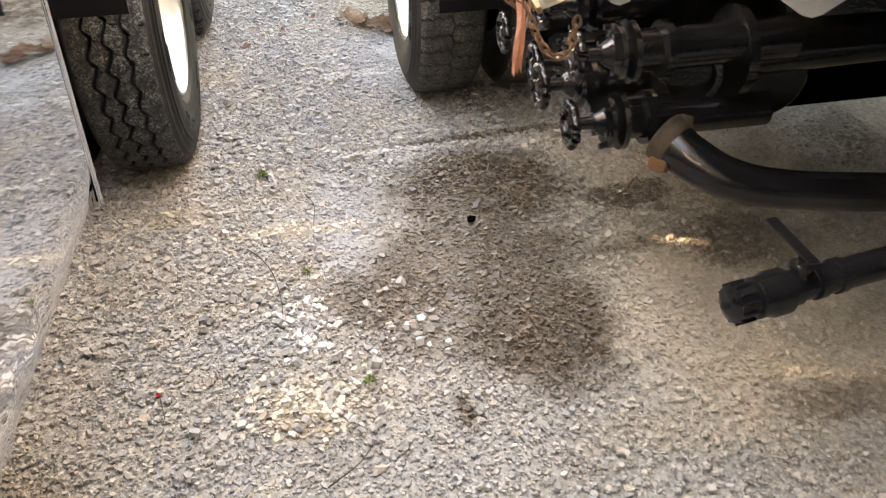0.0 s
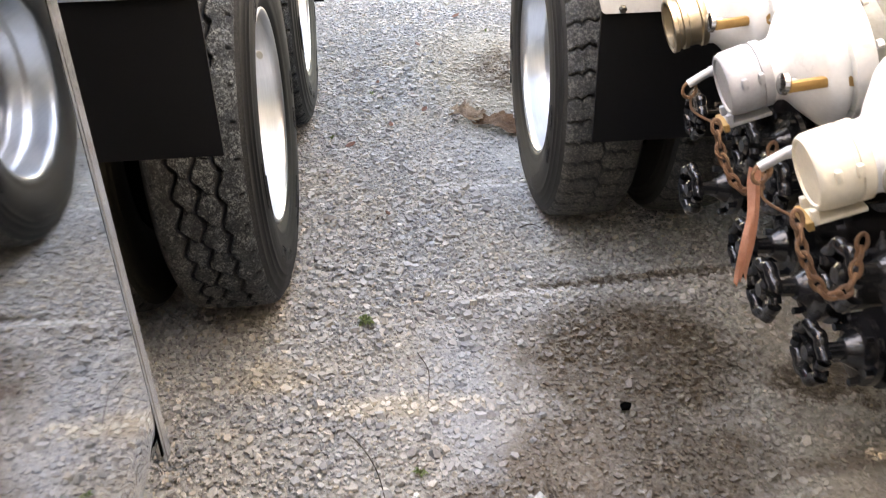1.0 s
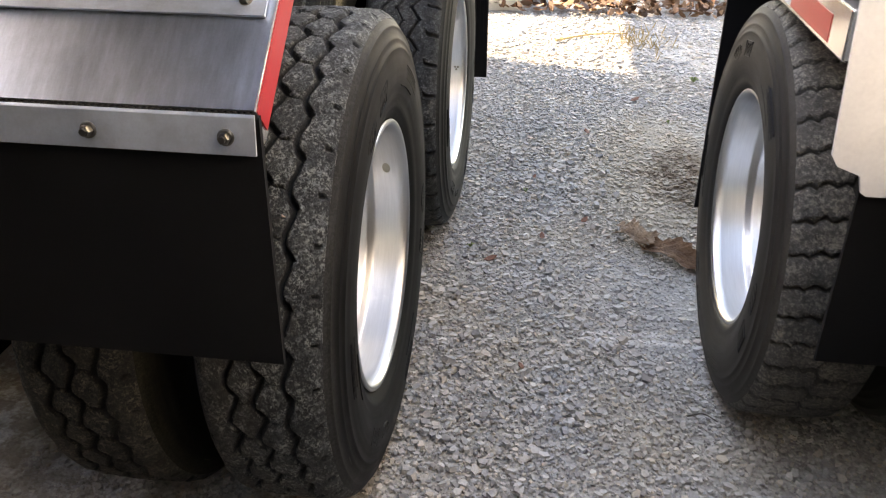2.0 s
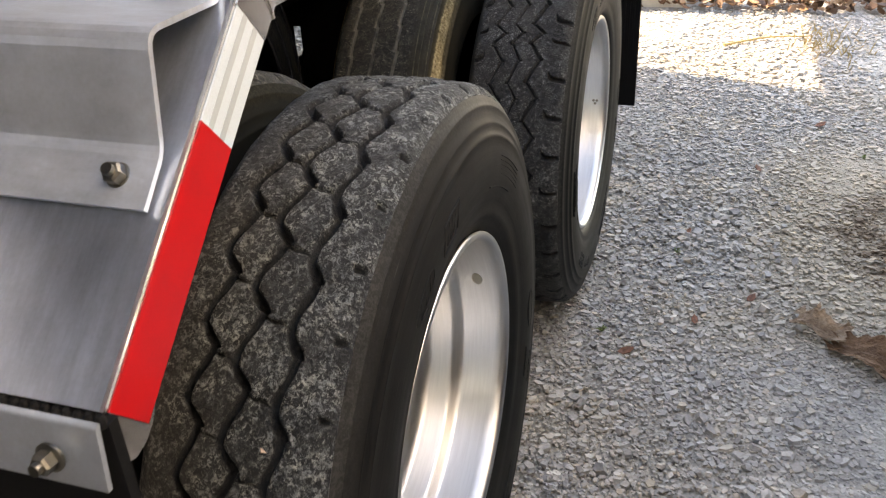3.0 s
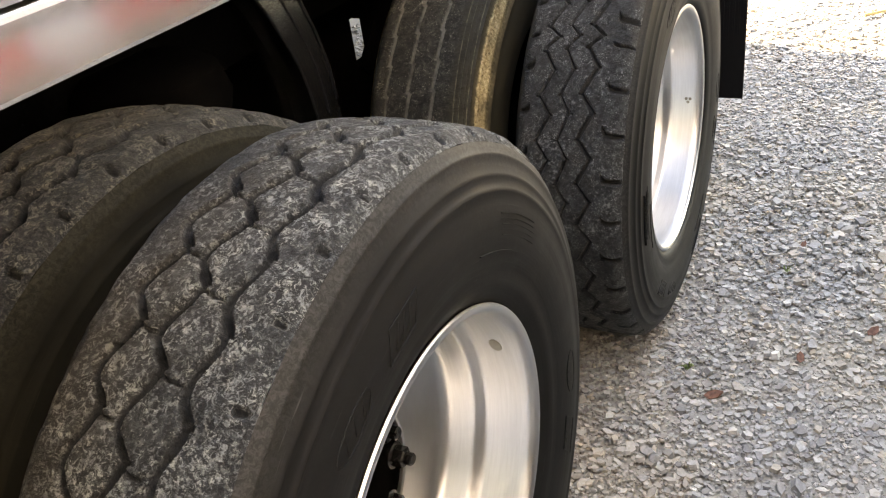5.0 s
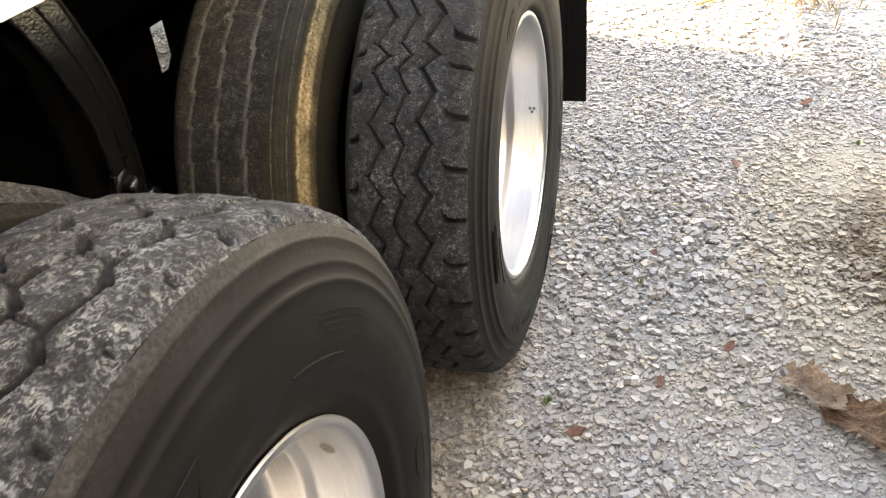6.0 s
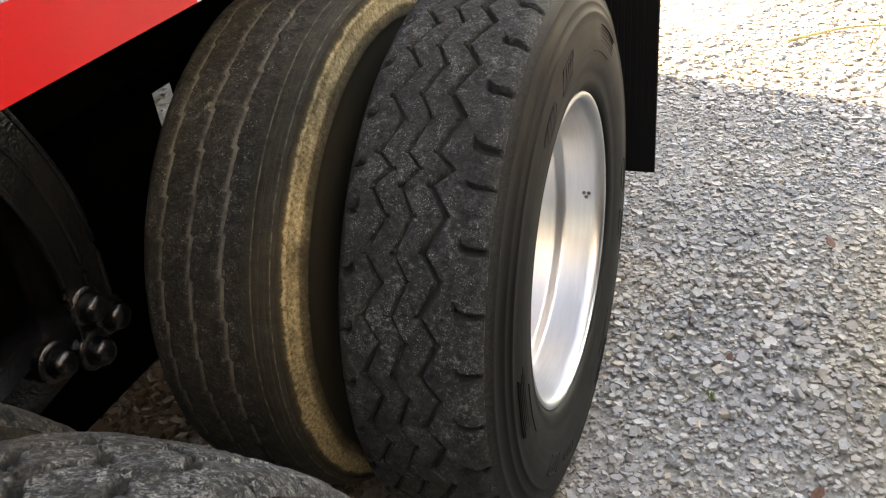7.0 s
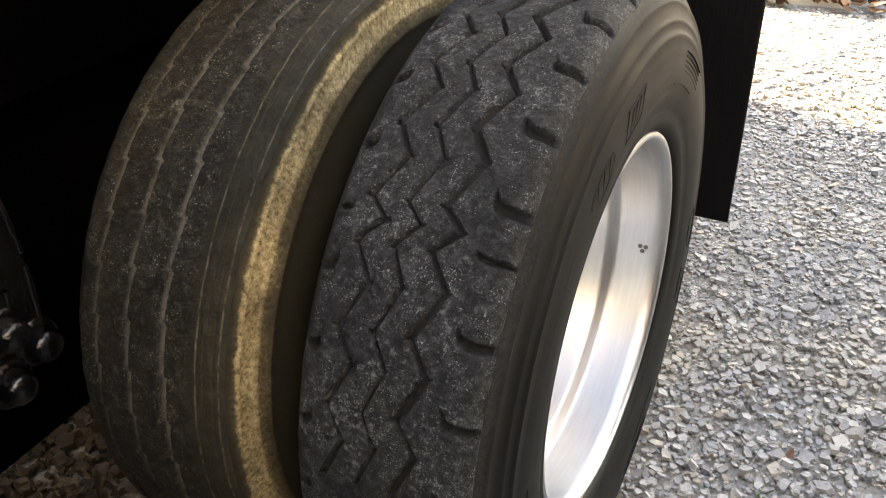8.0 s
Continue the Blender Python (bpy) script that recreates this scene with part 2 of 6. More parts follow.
def line_mask(nt, v, lines):
    """Thin straight streaks: centre, half length, half width, turn."""
    wob = noise_node(nt, 14.0, 5, 0.7, v)
    shift = nt.nodes.new("ShaderNodeVectorMath")
    shift.operation = "MULTIPLY_ADD"
    nt.links.new(wob.outputs["Color"], shift.inputs[0])
    shift.inputs[1].default_value = (0.06, 0.03, 0)
    nt.links.new(v, shift.inputs[2])
    total = None
    for cx, cy, rx, ry, turn, k in lines:
        mp = nt.nodes.new("ShaderNodeMapping")
        mp.vector_type = "TEXTURE"
        mp.inputs["Location"].default_value = (cx + 0.03, cy + 0.015, 0)
        mp.inputs["Rotation"].default_value = (0, 0, radians(turn))
        mp.inputs["Scale"].default_value = (rx, ry, 50)
        nt.links.new(shift.outputs[0], mp.inputs["Vector"])
        ln = nt.nodes.new("ShaderNodeVectorMath")
        ln.operation = "LENGTH"
        nt.links.new(mp.outputs["Vector"], ln.inputs[0])
        one = maths(nt, "MULTIPLY", ramp(nt, ln.outputs["Value"], [(0.5, grey(1.0)), (1.0, grey(0.0))]), k)
        total = one if total is None else maths(nt, "MAXIMUM", total, one)
    return total


# shadow bands across the lane, painted into the ground colour
SHADE_BANDS = ((0.74, 2.765, 0.50, 0.030, 4, 0.95), (0.76, 1.945, 0.55, 0.045, 3, 0.6))
# thin streaks that pale the ground colour
PALE_STREAKS = ((0.36, 2.712, 0.26, 0.024, 3, 0.95), (0.32, 3.43, 0.24, 0.018, 2, 0.9), (0.33, 3.47, 0.22, 0.014, 2, 0.7))
# cream put into the ground colour where more sunlight falls
LIT_GROUND = ((1.10, 1.62, 0.42, 0.52, 0, 0.8), (1.30, 2.35, 0.5, 0.35, 0, 0.6))


BLUE_STONE = ((0.16, 2.25, 0.11, 0.50, 4, 0.42), (0.10, 3.1, 0.12, 0.4, 0, 0.25), (-0.12, 1.75, 0.30, 0.10, 10, 0.4))


def dirt_shade_mask(nt, v):
    """Brown earth and rotted leaf worked into the stone beside the tanker; under the truck it also carries shade."""
    wob = noise_node(nt, 5.0, 6, 0.7, v)
    clump = ramp(nt, noise_node(nt, 16, 5, 0.7, v).outputs["Fac"], [(0.40, grey(0.25)), (0.54, grey(1.0))])
    shift = nt.nodes.new("ShaderNodeVectorMath")
    shift.operation = "MULTIPLY_ADD"
    nt.links.new(wob.outputs["Color"], shift.inputs[0])
    shift.inputs[1].default_value = (0.5, 0.5, 0)
    nt.links.new(v, shift.inputs[2])
    total = None
    # the second ellipse is brown earth, darkened for shade under the truck
    for place, size in (((0.89, 4.98, 0), (0.28, 0.42, 50)), ((-1.65, 4.25, 0), (1.6, 3.0, 50))):
        mp = nt.nodes.new("ShaderNodeMapping")
        mp.vector_type = "TEXTURE"
        mp.inputs["Location"].default_value = place
        mp.inputs["Scale"].default_value = size
        nt.links.new(shift.outputs[0], mp.inputs["Vector"])
        ln = nt.nodes.new("ShaderNodeVectorMath")
        ln.operation = "LENGTH"
        nt.links.new(mp.outputs["Vector"], ln.inputs[0])
        one = maths(nt, "MULTIPLY", ramp(nt, ln.outputs["Value"], [(0.50, grey(0.95)), (1.0, grey(0.0))]), clump)
        total = one if total is None else maths(nt, "MAXIMUM", total, one)
    return total


def tan_tint(nt, v):
    # tan in set patches and in random blotches
    patches = line_mask(nt, v, ((0.03, 1.47, 0.15, 0.14, 10, 1.0), (0.02, 2.25, 0.26, 0.06, 0, 0.9), (-0.30, 2.40, 0.16, 0.10, 0, 0.8), (1.25, 1.45, 0.35, 0.16, 5, 0.8), (-0.25, 1.75, 0.14, 0.3, 0, 0.35), (0.95, 1.25, 0.5, 0.12, 0, 0.7), (1.15, 2.0, 1.0, 1.3, 0, 0.55), (0.50, 4.75, 0.42, 1.0, 0, 0.95)))
    return maths(nt, "MAXIMUM", patches, ramp(nt, noise_node(nt, 1.9, 5, 0.6, v).outputs["Fac"], [(0.48, grey(0.0)), (0.72, grey(0.75))]))


def ground_material():
    m, nt, b = nodes_of("gravel fines")
    v = coords(nt)
    fine = noise_node(nt, 90, 6, 0.7, v)
    cell = nt.nodes.new("ShaderNodeTexVoronoi")
    cell.inputs["Scale"].default_value = 85
    nt.links.new(v, cell.inputs["Vector"])
    base = ramp(nt, fine.outputs["Fac"], [(0.3, (0.17, 0.162, 0.145)), (0.5, (0.27, 0.258, 0.23)), (0.72, (0.48, 0.462, 0.42))])
    chips = mix(nt, 0.45, base, ramp(nt, cell.outputs["Color"], [(0.0, (0.15, 0.148, 0.14)), (1.0, (0.55, 0.535, 0.50))]))
    warm = mix(nt, tan_tint(nt, v), chips, mix(nt, 0.5, chips, (0.36, 0.29, 0.19)))
    warm = mix(nt, dirt_shade_mask(nt, v), warm, mix(nt, 0.90, warm, (0.088, 0.050, 0.024)))
    warm = mix(nt, line_mask(nt, v, BLUE_STONE), warm, mix(nt, 0.5, warm, (0.36, 0.41, 0.47)))
    warm = mix(nt, line_mask(nt, v, LIT_GROUND), warm, mix(nt, 0.55, warm, (0.60, 0.53, 0.41)))
    warm = mix(nt, line_mask(nt, v, PALE_STREAKS), warm, mix(nt, 0.6, warm, (0.62, 0.61, 0.58)))
    wet_or_shade = maths(nt, "MULTIPLY", maths(nt, "MAXIMUM", stain_shade_mask(nt, v), line_mask(nt, v, SHADE_BANDS)), ramp(nt, noise_node(nt, 45, 5, 0.75, v).outputs["Fac"], [(0.34, grey(0.45)), (0.50, grey(1.0))]))
    nt.links.new(mix(nt, wet_or_shade, warm, mix(nt, 0.92, warm, (0.078, 0.049, 0.023))), b.inputs["Base Color"])
    nt.links.new(mix(nt, wet_or_shade, grey(0.9), grey(0.5)), b.inputs["Roughness"])
    bump(nt, b, maths(nt, "SUBTRACT", fine.outputs["Fac"], cell.outputs["Distance"]), 0.8, 0.006)
    return m


def stone_material():
    m, nt, b = nodes_of("crushed limestone")
    v = coords(nt)
    geo = nt.nodes.new("ShaderNodeNewGeometry")
    info = nt.nodes.new("ShaderNodeObjectInfo")
    pick = maths(nt, "FRACT", maths(nt, "ADD", geo.outputs["Random Per Island"], info.outputs["Random"]))
    tone = ramp(nt, pick, [(0.0, (0.25, 0.245, 0.234)), (0.2, (0.34, 0.333, 0.32)), (0.55, (0.43, 0.421, 0.402)), (0.8, (0.50, 0.487, 0.46)), (0.93, (0.46, 0.40, 0.32)), (1.0, (0.60, 0.587, 0.555))])
    fine = noise_node(nt, 160, 5, 0.7, v)
    veins = mix(nt, 0.5, tone, ramp(nt, fine.outputs["Fac"], [(0.3, grey(0.13)), (0.7, grey(0.48))]), "OVERLAY")
    warm = mix(nt, tan_tint(nt, v), veins, mix(nt, 0.50, veins, (0.47, 0.385, 0.26)))
    warm = mix(nt, dirt_shade_mask(nt, v), warm, mix(nt, 0.90, warm, (0.088, 0.050, 0.024)))
    warm = mix(nt, line_mask(nt, v, BLUE_STONE), warm, mix(nt, 0.5, warm, (0.36, 0.41, 0.47)))
    warm = mix(nt, line_mask(nt, v, LIT_GROUND), warm, mix(nt, 0.55, warm, (0.60, 0.53, 0.41)))
    warm = mix(nt, line_mask(nt, v, PALE_STREAKS), warm, mix(nt, 0.6, warm, (0.62, 0.61, 0.58)))
    wet_or_shade = maths(nt, "MULTIPLY", maths(nt, "MAXIMUM", stain_shade_mask(nt, v), line_mask(nt, v, SHADE_BANDS)), ramp(nt, noise_node(nt, 45, 5, 0.75, v).outputs["Fac"], [(0.34, grey(0.45)), (0.50, grey(1.0))]))
    nt.links.new(mix(nt, wet_or_shade, warm, mix(nt, 0.92, warm, (0.078, 0.049, 0.023))), b.inputs["Base Color"])
    nt.links.new(mix(nt, wet_or_shade, grey(0.85), grey(0.42)), b.inputs["Roughness"])
    bump(nt, b, fine.outputs["Fac"], 0.4, 0.0015)
    return m


def tape_material(name, colour, glow):
    """Retroreflective tape: a fine net of cells under clear film."""
    m, nt, b = nodes_of(name)
    v = coords(nt)
    cell = nt.nodes.new("ShaderNodeTexVoronoi")
    cell.feature = "DISTANCE_TO_EDGE"
    cell.inputs["Scale"].default_value = 420
    nt.links.new(v, cell.inputs["Vector"])
    net = ramp(nt, cell.outputs["Distance"], [(0.02, tuple(c * 0.9 for c in colour)), (0.09, colour)])
    big = noise_node(nt, 18, 4, 0.6, v)
    nt.links.new(mix(nt, maths(nt, "MULTIPLY", big.outputs["Fac"], 0.5), net, tuple(c * 0.72 for c in colour)), b.inputs["Base Color"])
    b.inputs["Roughness"].default_value = 0.32
    b.inputs["Coat Weight"].default_value = glow
    b.inputs["Coat Roughness"].default_value = 0.12
    return m


def hazy_sheet(name, colour, metal_part, rough, streak, dents=0.3):
    """Oxidised bare sheet: mostly dull, with soft streaks and blotches."""
    m, nt, b = nodes_of(name)
    v = coords(nt)
    mp = nt.nodes.new("ShaderNodeMapping")
    mp.inputs["Scale"].default_value = streak
    nt.links.new(v, mp.inputs["Vector"])
    st = noise_node(nt, 3.0, 7, 0.65, mp.outputs["Vector"])
    cl = noise_node(nt, 7.0, 6, 0.65, v)
    fine = noise_node(nt, 300, 2, 0.5, v)
    tone = maths(nt, "MULTIPLY_ADD", st.outputs["Fac"], 0.5, maths(nt, "MULTIPLY_ADD", cl.outputs["Fac"], 0.4, maths(nt, "MULTIPLY", fine.outputs["Fac"], 0.1)))
    nt.links.new(ramp(nt, tone, [(0.34, tuple(c * 0.72 for c in colour)), (0.52, colour), (0.68, tuple(min(1, c * 1.3) for c in colour))]), b.inputs["Base Color"])
    nt.links.new(ramp(nt, tone, [(0.35, grey(rough - 0.06)), (0.65, grey(rough + 0.08))]), b.inputs["Roughness"])
    b.inputs["Metallic"].default_value = metal_part
    bump(nt, b, cl.outputs["Fac"], dents, 0.002)
    return m


def rust_material():
    return plain("rusty iron", (0.07, 0.034, 0.018), (0.21, 0.105, 0.05), (0.7, 0.95), 0.1, 40, 260, 0.002, 0.7)


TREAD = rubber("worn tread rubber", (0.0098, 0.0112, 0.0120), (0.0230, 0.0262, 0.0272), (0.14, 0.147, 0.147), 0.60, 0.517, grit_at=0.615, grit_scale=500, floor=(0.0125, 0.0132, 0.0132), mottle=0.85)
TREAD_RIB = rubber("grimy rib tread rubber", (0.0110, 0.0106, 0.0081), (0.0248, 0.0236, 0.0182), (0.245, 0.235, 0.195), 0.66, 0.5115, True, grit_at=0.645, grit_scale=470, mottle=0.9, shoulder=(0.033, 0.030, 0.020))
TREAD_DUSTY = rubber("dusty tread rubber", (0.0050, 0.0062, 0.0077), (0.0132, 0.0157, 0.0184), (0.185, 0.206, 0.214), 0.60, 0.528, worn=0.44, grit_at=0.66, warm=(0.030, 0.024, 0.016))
# browner twin of the dusty tread, its dust darkened for the shaded inner tyre
TREAD_INNER = rubber("brown tread rubber darkened for shade", (0.0072, 0.0066, 0.0053), (0.0175, 0.0158, 0.0122), (0.125, 0.115, 0.092), 0.60, 0.528, worn=0.45, grit_at=0.66)
TREAD_GREY = rubber("grey lug rubber", (0.042, 0.041, 0.038), (0.088, 0.085, 0.077), (0.19, 0.182, 0.155), 0.52, 0.512)
SIDE = sidewall("tyre sidewall rubber", (0.0040, 0.0043, 0.0046), (0.0098, 0.0104, 0.0108), (0.50, 0.70), 0.16, (0.078, 0.080, 0.078))
SIDE_DULL = sidewall("dull grimy inner sidewall", (0.0062, 0.0058, 0.0044), (0.0150, 0.0140, 0.0100), (0.75, 0.95), 0.06, (0.066, 0.061, 0.044))
SIDE_BROWN = sidewall("dusty tyre sidewall", (0.013, 0.0125, 0.0115), (0.028, 0.0265, 0.0235), (0.55, 0.75), 0.25, (0.11, 0.105, 0.09))
CABPAINT = plain("dull grey cab paint", (0.09, 0.092, 0.097), (0.13, 0.133, 0.14), (0.4, 0.6))
FLAP = plain("black rubber mudflap", (0.0045, 0.0045, 0.0049), (0.0078, 0.0078, 0.0083), (0.5, 0.7), 0, 5, 300, 0.0005, 0.25, 0.12)
BLACK = plain("glossy black paint", (0.006, 0.006, 0.0066), (0.013, 0.013, 0.0138), (0.06, 0.16), 0, 18, 110, 0.0022, 0.40, 0.5)
# almost black: deep shade below the vehicles is put into this colour
DARK = plain("near black underbody in shade", (0.0012, 0.0012, 0.0012), (0.0030, 0.0028, 0.0026), (0.7, 0.9), 0, 9, 120, 0.002, 0.5, 0.0)
POLISHED = metal("polished aluminium wheel", (0.63, 0.645, 0.65), 0.34, (60, 3, 3), 0.10)
MIRROR = metal("mirror polished aluminium sheet", (0.80, 0.80, 0.80), 0.03, (3, 3, 60), 0.02, 0.0004)
# paler, less metallic version of the sheet, for step and strip
PALESHEET = hazy_sheet("pale folded aluminium plate", (0.49, 0.545, 0.61), 0.66, 0.38, (5, 20, 4))
SHEET = hazy_sheet("hazy aluminium sheet", (0.44, 0.485, 0.55), 0.90, 0.34, (26, 4, 4))
RAIL = hazy_sheet("buffed aluminium tube", (0.60, 0.60, 0.605), 0.85, 0.13, (6, 2, 6), 0.06)
STEEL = metal("zinc plated bolt", (0.22, 0.21, 0.185), 0.34, (30, 30, 30), 0.2)
GREYCAST = plain("grey cast aluminium", (0.28, 0.28, 0.285), (0.42, 0.42, 0.425), (0.35, 0.55), 0.2, 12, 140, 0.0012, 0.3)
WHITE = plain("white painted casting", (0.56, 0.56, 0.55), (0.70, 0.70, 0.68), (0.25, 0.45), 0, 10, 120, 0.001, 0.2)
# grey version of the white paint, with the rear pipe's shade in it
SHADEDWHITE = plain("white paint greyed for shade", (0.16, 0.16, 0.14), (0.34, 0.335, 0.30), (0.4, 0.6), 0, 8, 90, 0.002, 0.4)
# white raised so bodies out of view bounce light into the lane
TANKWHITE = plain("white tank paint for bounce light", (0.74, 0.74, 0.73), (0.82, 0.82, 0.81), (0.25, 0.4), 0, 3, 60, 0.001, 0.1)
CREAM = plain("cream painted cap", (0.52, 0.47, 0.37), (0.70, 0.64, 0.52), (0.35, 0.55), 0, 14, 140, 0.001, 0.3)
BRASS = plain("yellowed brass lever", (0.26, 0.14, 0.04), (0.40, 0.24, 0.085), (0.35, 0.6), 0.3, 24, 160, 0.001, 0.4)
CHROME = metal("dull chrome boss", (0.55, 0.55, 0.54), 0.16, (20, 20, 20), 0.1)
DULLNECK = metal("tarnished threaded neck", (0.46, 0.38, 0.27), 0.30, (30, 30, 30), 0.3)
RUST = rust_material()
STRAP = plain("faded orange webbing", (0.46, 0.20, 0.12), (0.72, 0.41, 0.28), (0.8, 0.95), 0, 30, 500, 0.001, 0.6)
RED_TAPE = tape_material("red reflective tape", (0.43, 0.005, 0.008), 0.10)
WHITE_TAPE = tape_material("white reflective tape", (0.49, 0.575, 0.64), 0.3)
WHITE_BAND = plain("plain white tape band", (0.29, 0.33, 0.36), (0.34, 0.38, 0.41), (0.3, 0.45), 0, 20, 200, 0.0003, 0.2)
DULLMARK = plain("dull oval residue on metal", (0.40, 0.39, 0.33), (0.48, 0.47, 0.41), (0.4, 0.6), 0.6, 40, 300, 0.0003, 0.2)
GROUND = ground_material()
STONE = stone_material()
PALESTONE = plain("pale limestone chips", (0.46, 0.45, 0.42), (0.72, 0.70, 0.65), (0.8, 0.95), 0, 60, 200, 0.001, 0.4)
TANSTONE = plain("tan limestone chips", (0.39, 0.355, 0.29), (0.62, 0.58, 0.50), (0.8, 0.95), 0, 60, 200, 0.002, 0.4)
SOIL = plain("dark brown earth", (0.020, 0.012, 0.006), (0.075, 0.046, 0.022), (0.8, 0.95), 0, 30, 200, 0.003, 0.6)
BARK = plain("dead brown bark", (0.11, 0.055, 0.030), (0.36, 0.22, 0.135), (0.75, 0.95), 0, 20, 150, 0.006, 0.9)
LEAFBROWN = plain("dead red brown leaf", (0.10, 0.042, 0.026), (0.24, 0.115, 0.075), (0.7, 0.9), 0, 60, 200, 0.001, 0.4)
PALEBARK = plain("pale dead bark", (0.20, 0.13, 0.085), (0.58, 0.47, 0.37), (0.75, 0.95), 0, 24, 150, 0.006, 0.9)
SCREENWALL = plain("dull dark screen wall", (0.05, 0.052, 0.05), (0.10, 0.10, 0.095), (0.8, 0.95), 0, 1.5, 30, 0.004, 0.4)
LUMPY = plain("thick glossy black underbody paint", (0.003, 0.003, 0.0032), (0.006, 0.006, 0.0063), (0.05, 0.12), 0, 24, 150, 0.0030, 0.6, 0.65)
BOARD = plain("old brown board", (0.035, 0.027, 0.018), (0.07, 0.054, 0.036), (0.8, 0.95), 0, 9, 90, 0.002, 0.5)
DUSTRUST = plain("dusty rusted clamp iron", (0.030, 0.020, 0.013), (0.095, 0.070, 0.048), (0.7, 0.95), 0.1, 22, 200, 0.003, 0.6)
TWIG = plain("dark twig", (0.030, 0.024, 0.019), (0.085, 0.068, 0.05), (0.7, 0.9), 0, 40, 200, 0.001, 0.5)
STRAW = plain("dry straw", (0.26, 0.18, 0.07), (0.42, 0.30, 0.13), (0.7, 0.9), 0, 40, 200, 0.001, 0.4)
GREEN = plain("small green weed", (0.11, 0.165, 0.05), (0.25, 0.31, 0.12), (0.6, 0.8), 0, 60, 200, 0.0005, 0.3)
CONCRETE = plain("pale concrete", (0.50, 0.47, 0.40), (0.66, 0.63, 0.55), (0.8, 0.95), 0, 9, 110, 0.003, 0.5)
BLUE = plain("blue sticker", (0.10, 0.32, 0.46), (0.30, 0.55, 0.66), (0.4, 0.5), 0, 90, 300, 0.0003, 0.2)


def muddy_side(R):
    """Sidewall with a fading band of dried tan mud round the shoulder."""
    m, nt, b = nodes_of("muddy tyre sidewall")
    v = coords(nt)
    sep, rad = radius_of(nt, v)
    blot = noise_node(nt, 16, 6, 0.7, v)
    fine = noise_node(nt, 150, 8, 0.80, v)
    deep = maths(nt, "MULTIPLY_ADD", maths(nt, "SUBTRACT", blot.outputs["Fac"], 0.5), 0.022, maths(nt, "SUBTRACT", R, rad))
    band = ramp(nt, maths(nt, "MULTIPLY", deep, 8.0), [(0.10, grey(0.0)), (0.20, grey(0.05)), (0.235, grey(0.18)), (0.265, grey(1.0)), (0.45, grey(0.95)), (0.54, grey(0.30)), (0.66, grey(0.0))])
    tan = ramp(nt, fine.outputs["Fac"], [(0.34, (0.07, 0.055, 0.030)), (0.44, (0.24, 0.185, 0.095)), (0.56, (0.44, 0.355, 0.20)), (0.66, (0.62, 0.52, 0.33))])
    worn = ramp(nt, noise_node(nt, 9, 4, 0.6, v).outputs["Fac"], [(0.34, grey(0.35)), (0.50, grey(1.0))])
    band = maths(nt, "MULTIPLY", band, worn)
    nt.links.new(mix(nt, maths(nt, "MULTIPLY", band, ramp(nt, fine.outputs["Fac"], [(0.30, grey(0.45)), (0.42, grey(1.0))])), (0.027, 0.0245, 0.0175), tan), b.inputs["Base Color"])
    b.inputs["Roughness"].default_value = 0.9
    b.inputs["Specular IOR Level"].default_value = 0.06
    bump(nt, b, fine.outputs["Fac"], 0.6, 0.002)
    return m


MUDDY = muddy_side(0.512)


def leaf_material():
    m, nt, b = nodes_of("dry leaves")
    geo = nt.nodes.new("ShaderNodeNewGeometry")
    nt.links.new(ramp(nt, geo.outputs["Random Per Island"], [(0.0, (0.045, 0.022, 0.012)), (0.5, (0.14, 0.07, 0.035)), (1.0, (0.28, 0.16, 0.085))]), b.inputs["Base Color"])
    b.inputs["Roughness"].default_value = 0.8
    return m


LEAF = leaf_material()


# ---- mesh helpers ----
def link(name, me, parent=None, label=""):
    ob = new(name, me)
    if parent is not None:
        ob.parent = parent
    if label:
        ob["label"] = label
    return ob


def part(name, bm, material, parent=None, label="", smooth=False):
    """A bmesh as one mesh object under a thing or a part."""
    me = bpy.data.meshes.new(name)
    bm.to_mesh(me)
    bm.free()
    me.materials.append(material)
    if smooth:
        me.shade_smooth()
        me.set_sharp_from_angle(angle=radians(38))
    return link(name, me, parent, label)


def thing(name, label, category, group="", at=(0, 0, 0)):
    ob = new(name)
    ob.location = at
    return tagged(ob, label, category, group)


def add_box(bm, size, m=None, bevel=0.0):
    got = bmesh.ops.create_cube(bm, size=1.0)
    vs = got["verts"]
    bmesh.ops.scale(bm, vec=size, verts=vs)
    if bevel:
        es = list({e for v in vs for e in v.link_edges})
        out = bmesh.ops.bevel(bm, geom=es, offset=bevel, segments=2, affect="EDGES", profile=0.5)
        vs = list({v for f in out["faces"] for v in f.verts} | {v for v in vs if v.is_valid})
    if m is not None:
        bmesh.ops.transform(bm, matrix=m, verts=vs)
    return vs


def box(size, at=(0, 0, 0), turn=(0, 0, 0), bevel=0.002):
    bm = bmesh.new()
    add_box(bm, size, pose(*at, *turn), bevel)
    return bm


def add_lathe(bm, profile, m, seg=32, caps=True):
    """profile: (along, radius) pairs; turned about local z, then put at m."""
    rings = []
    for a, r in profile:
        rings.append([bm.verts.new(m @ Vector((r * math.cos(2 * math.pi * k / seg), r * math.sin(2 * math.pi * k / seg), a))) for k in range(seg)])
    for lo, hi in zip(rings, rings[1:]):
        for k in range(seg):
            bm.faces.new((lo[k], lo[(k + 1) % seg], hi[(k + 1) % seg], hi[k]))
    if caps:
        bm.faces.new(list(reversed(rings[0])))
        bm.faces.new(rings[-1])
    return rings


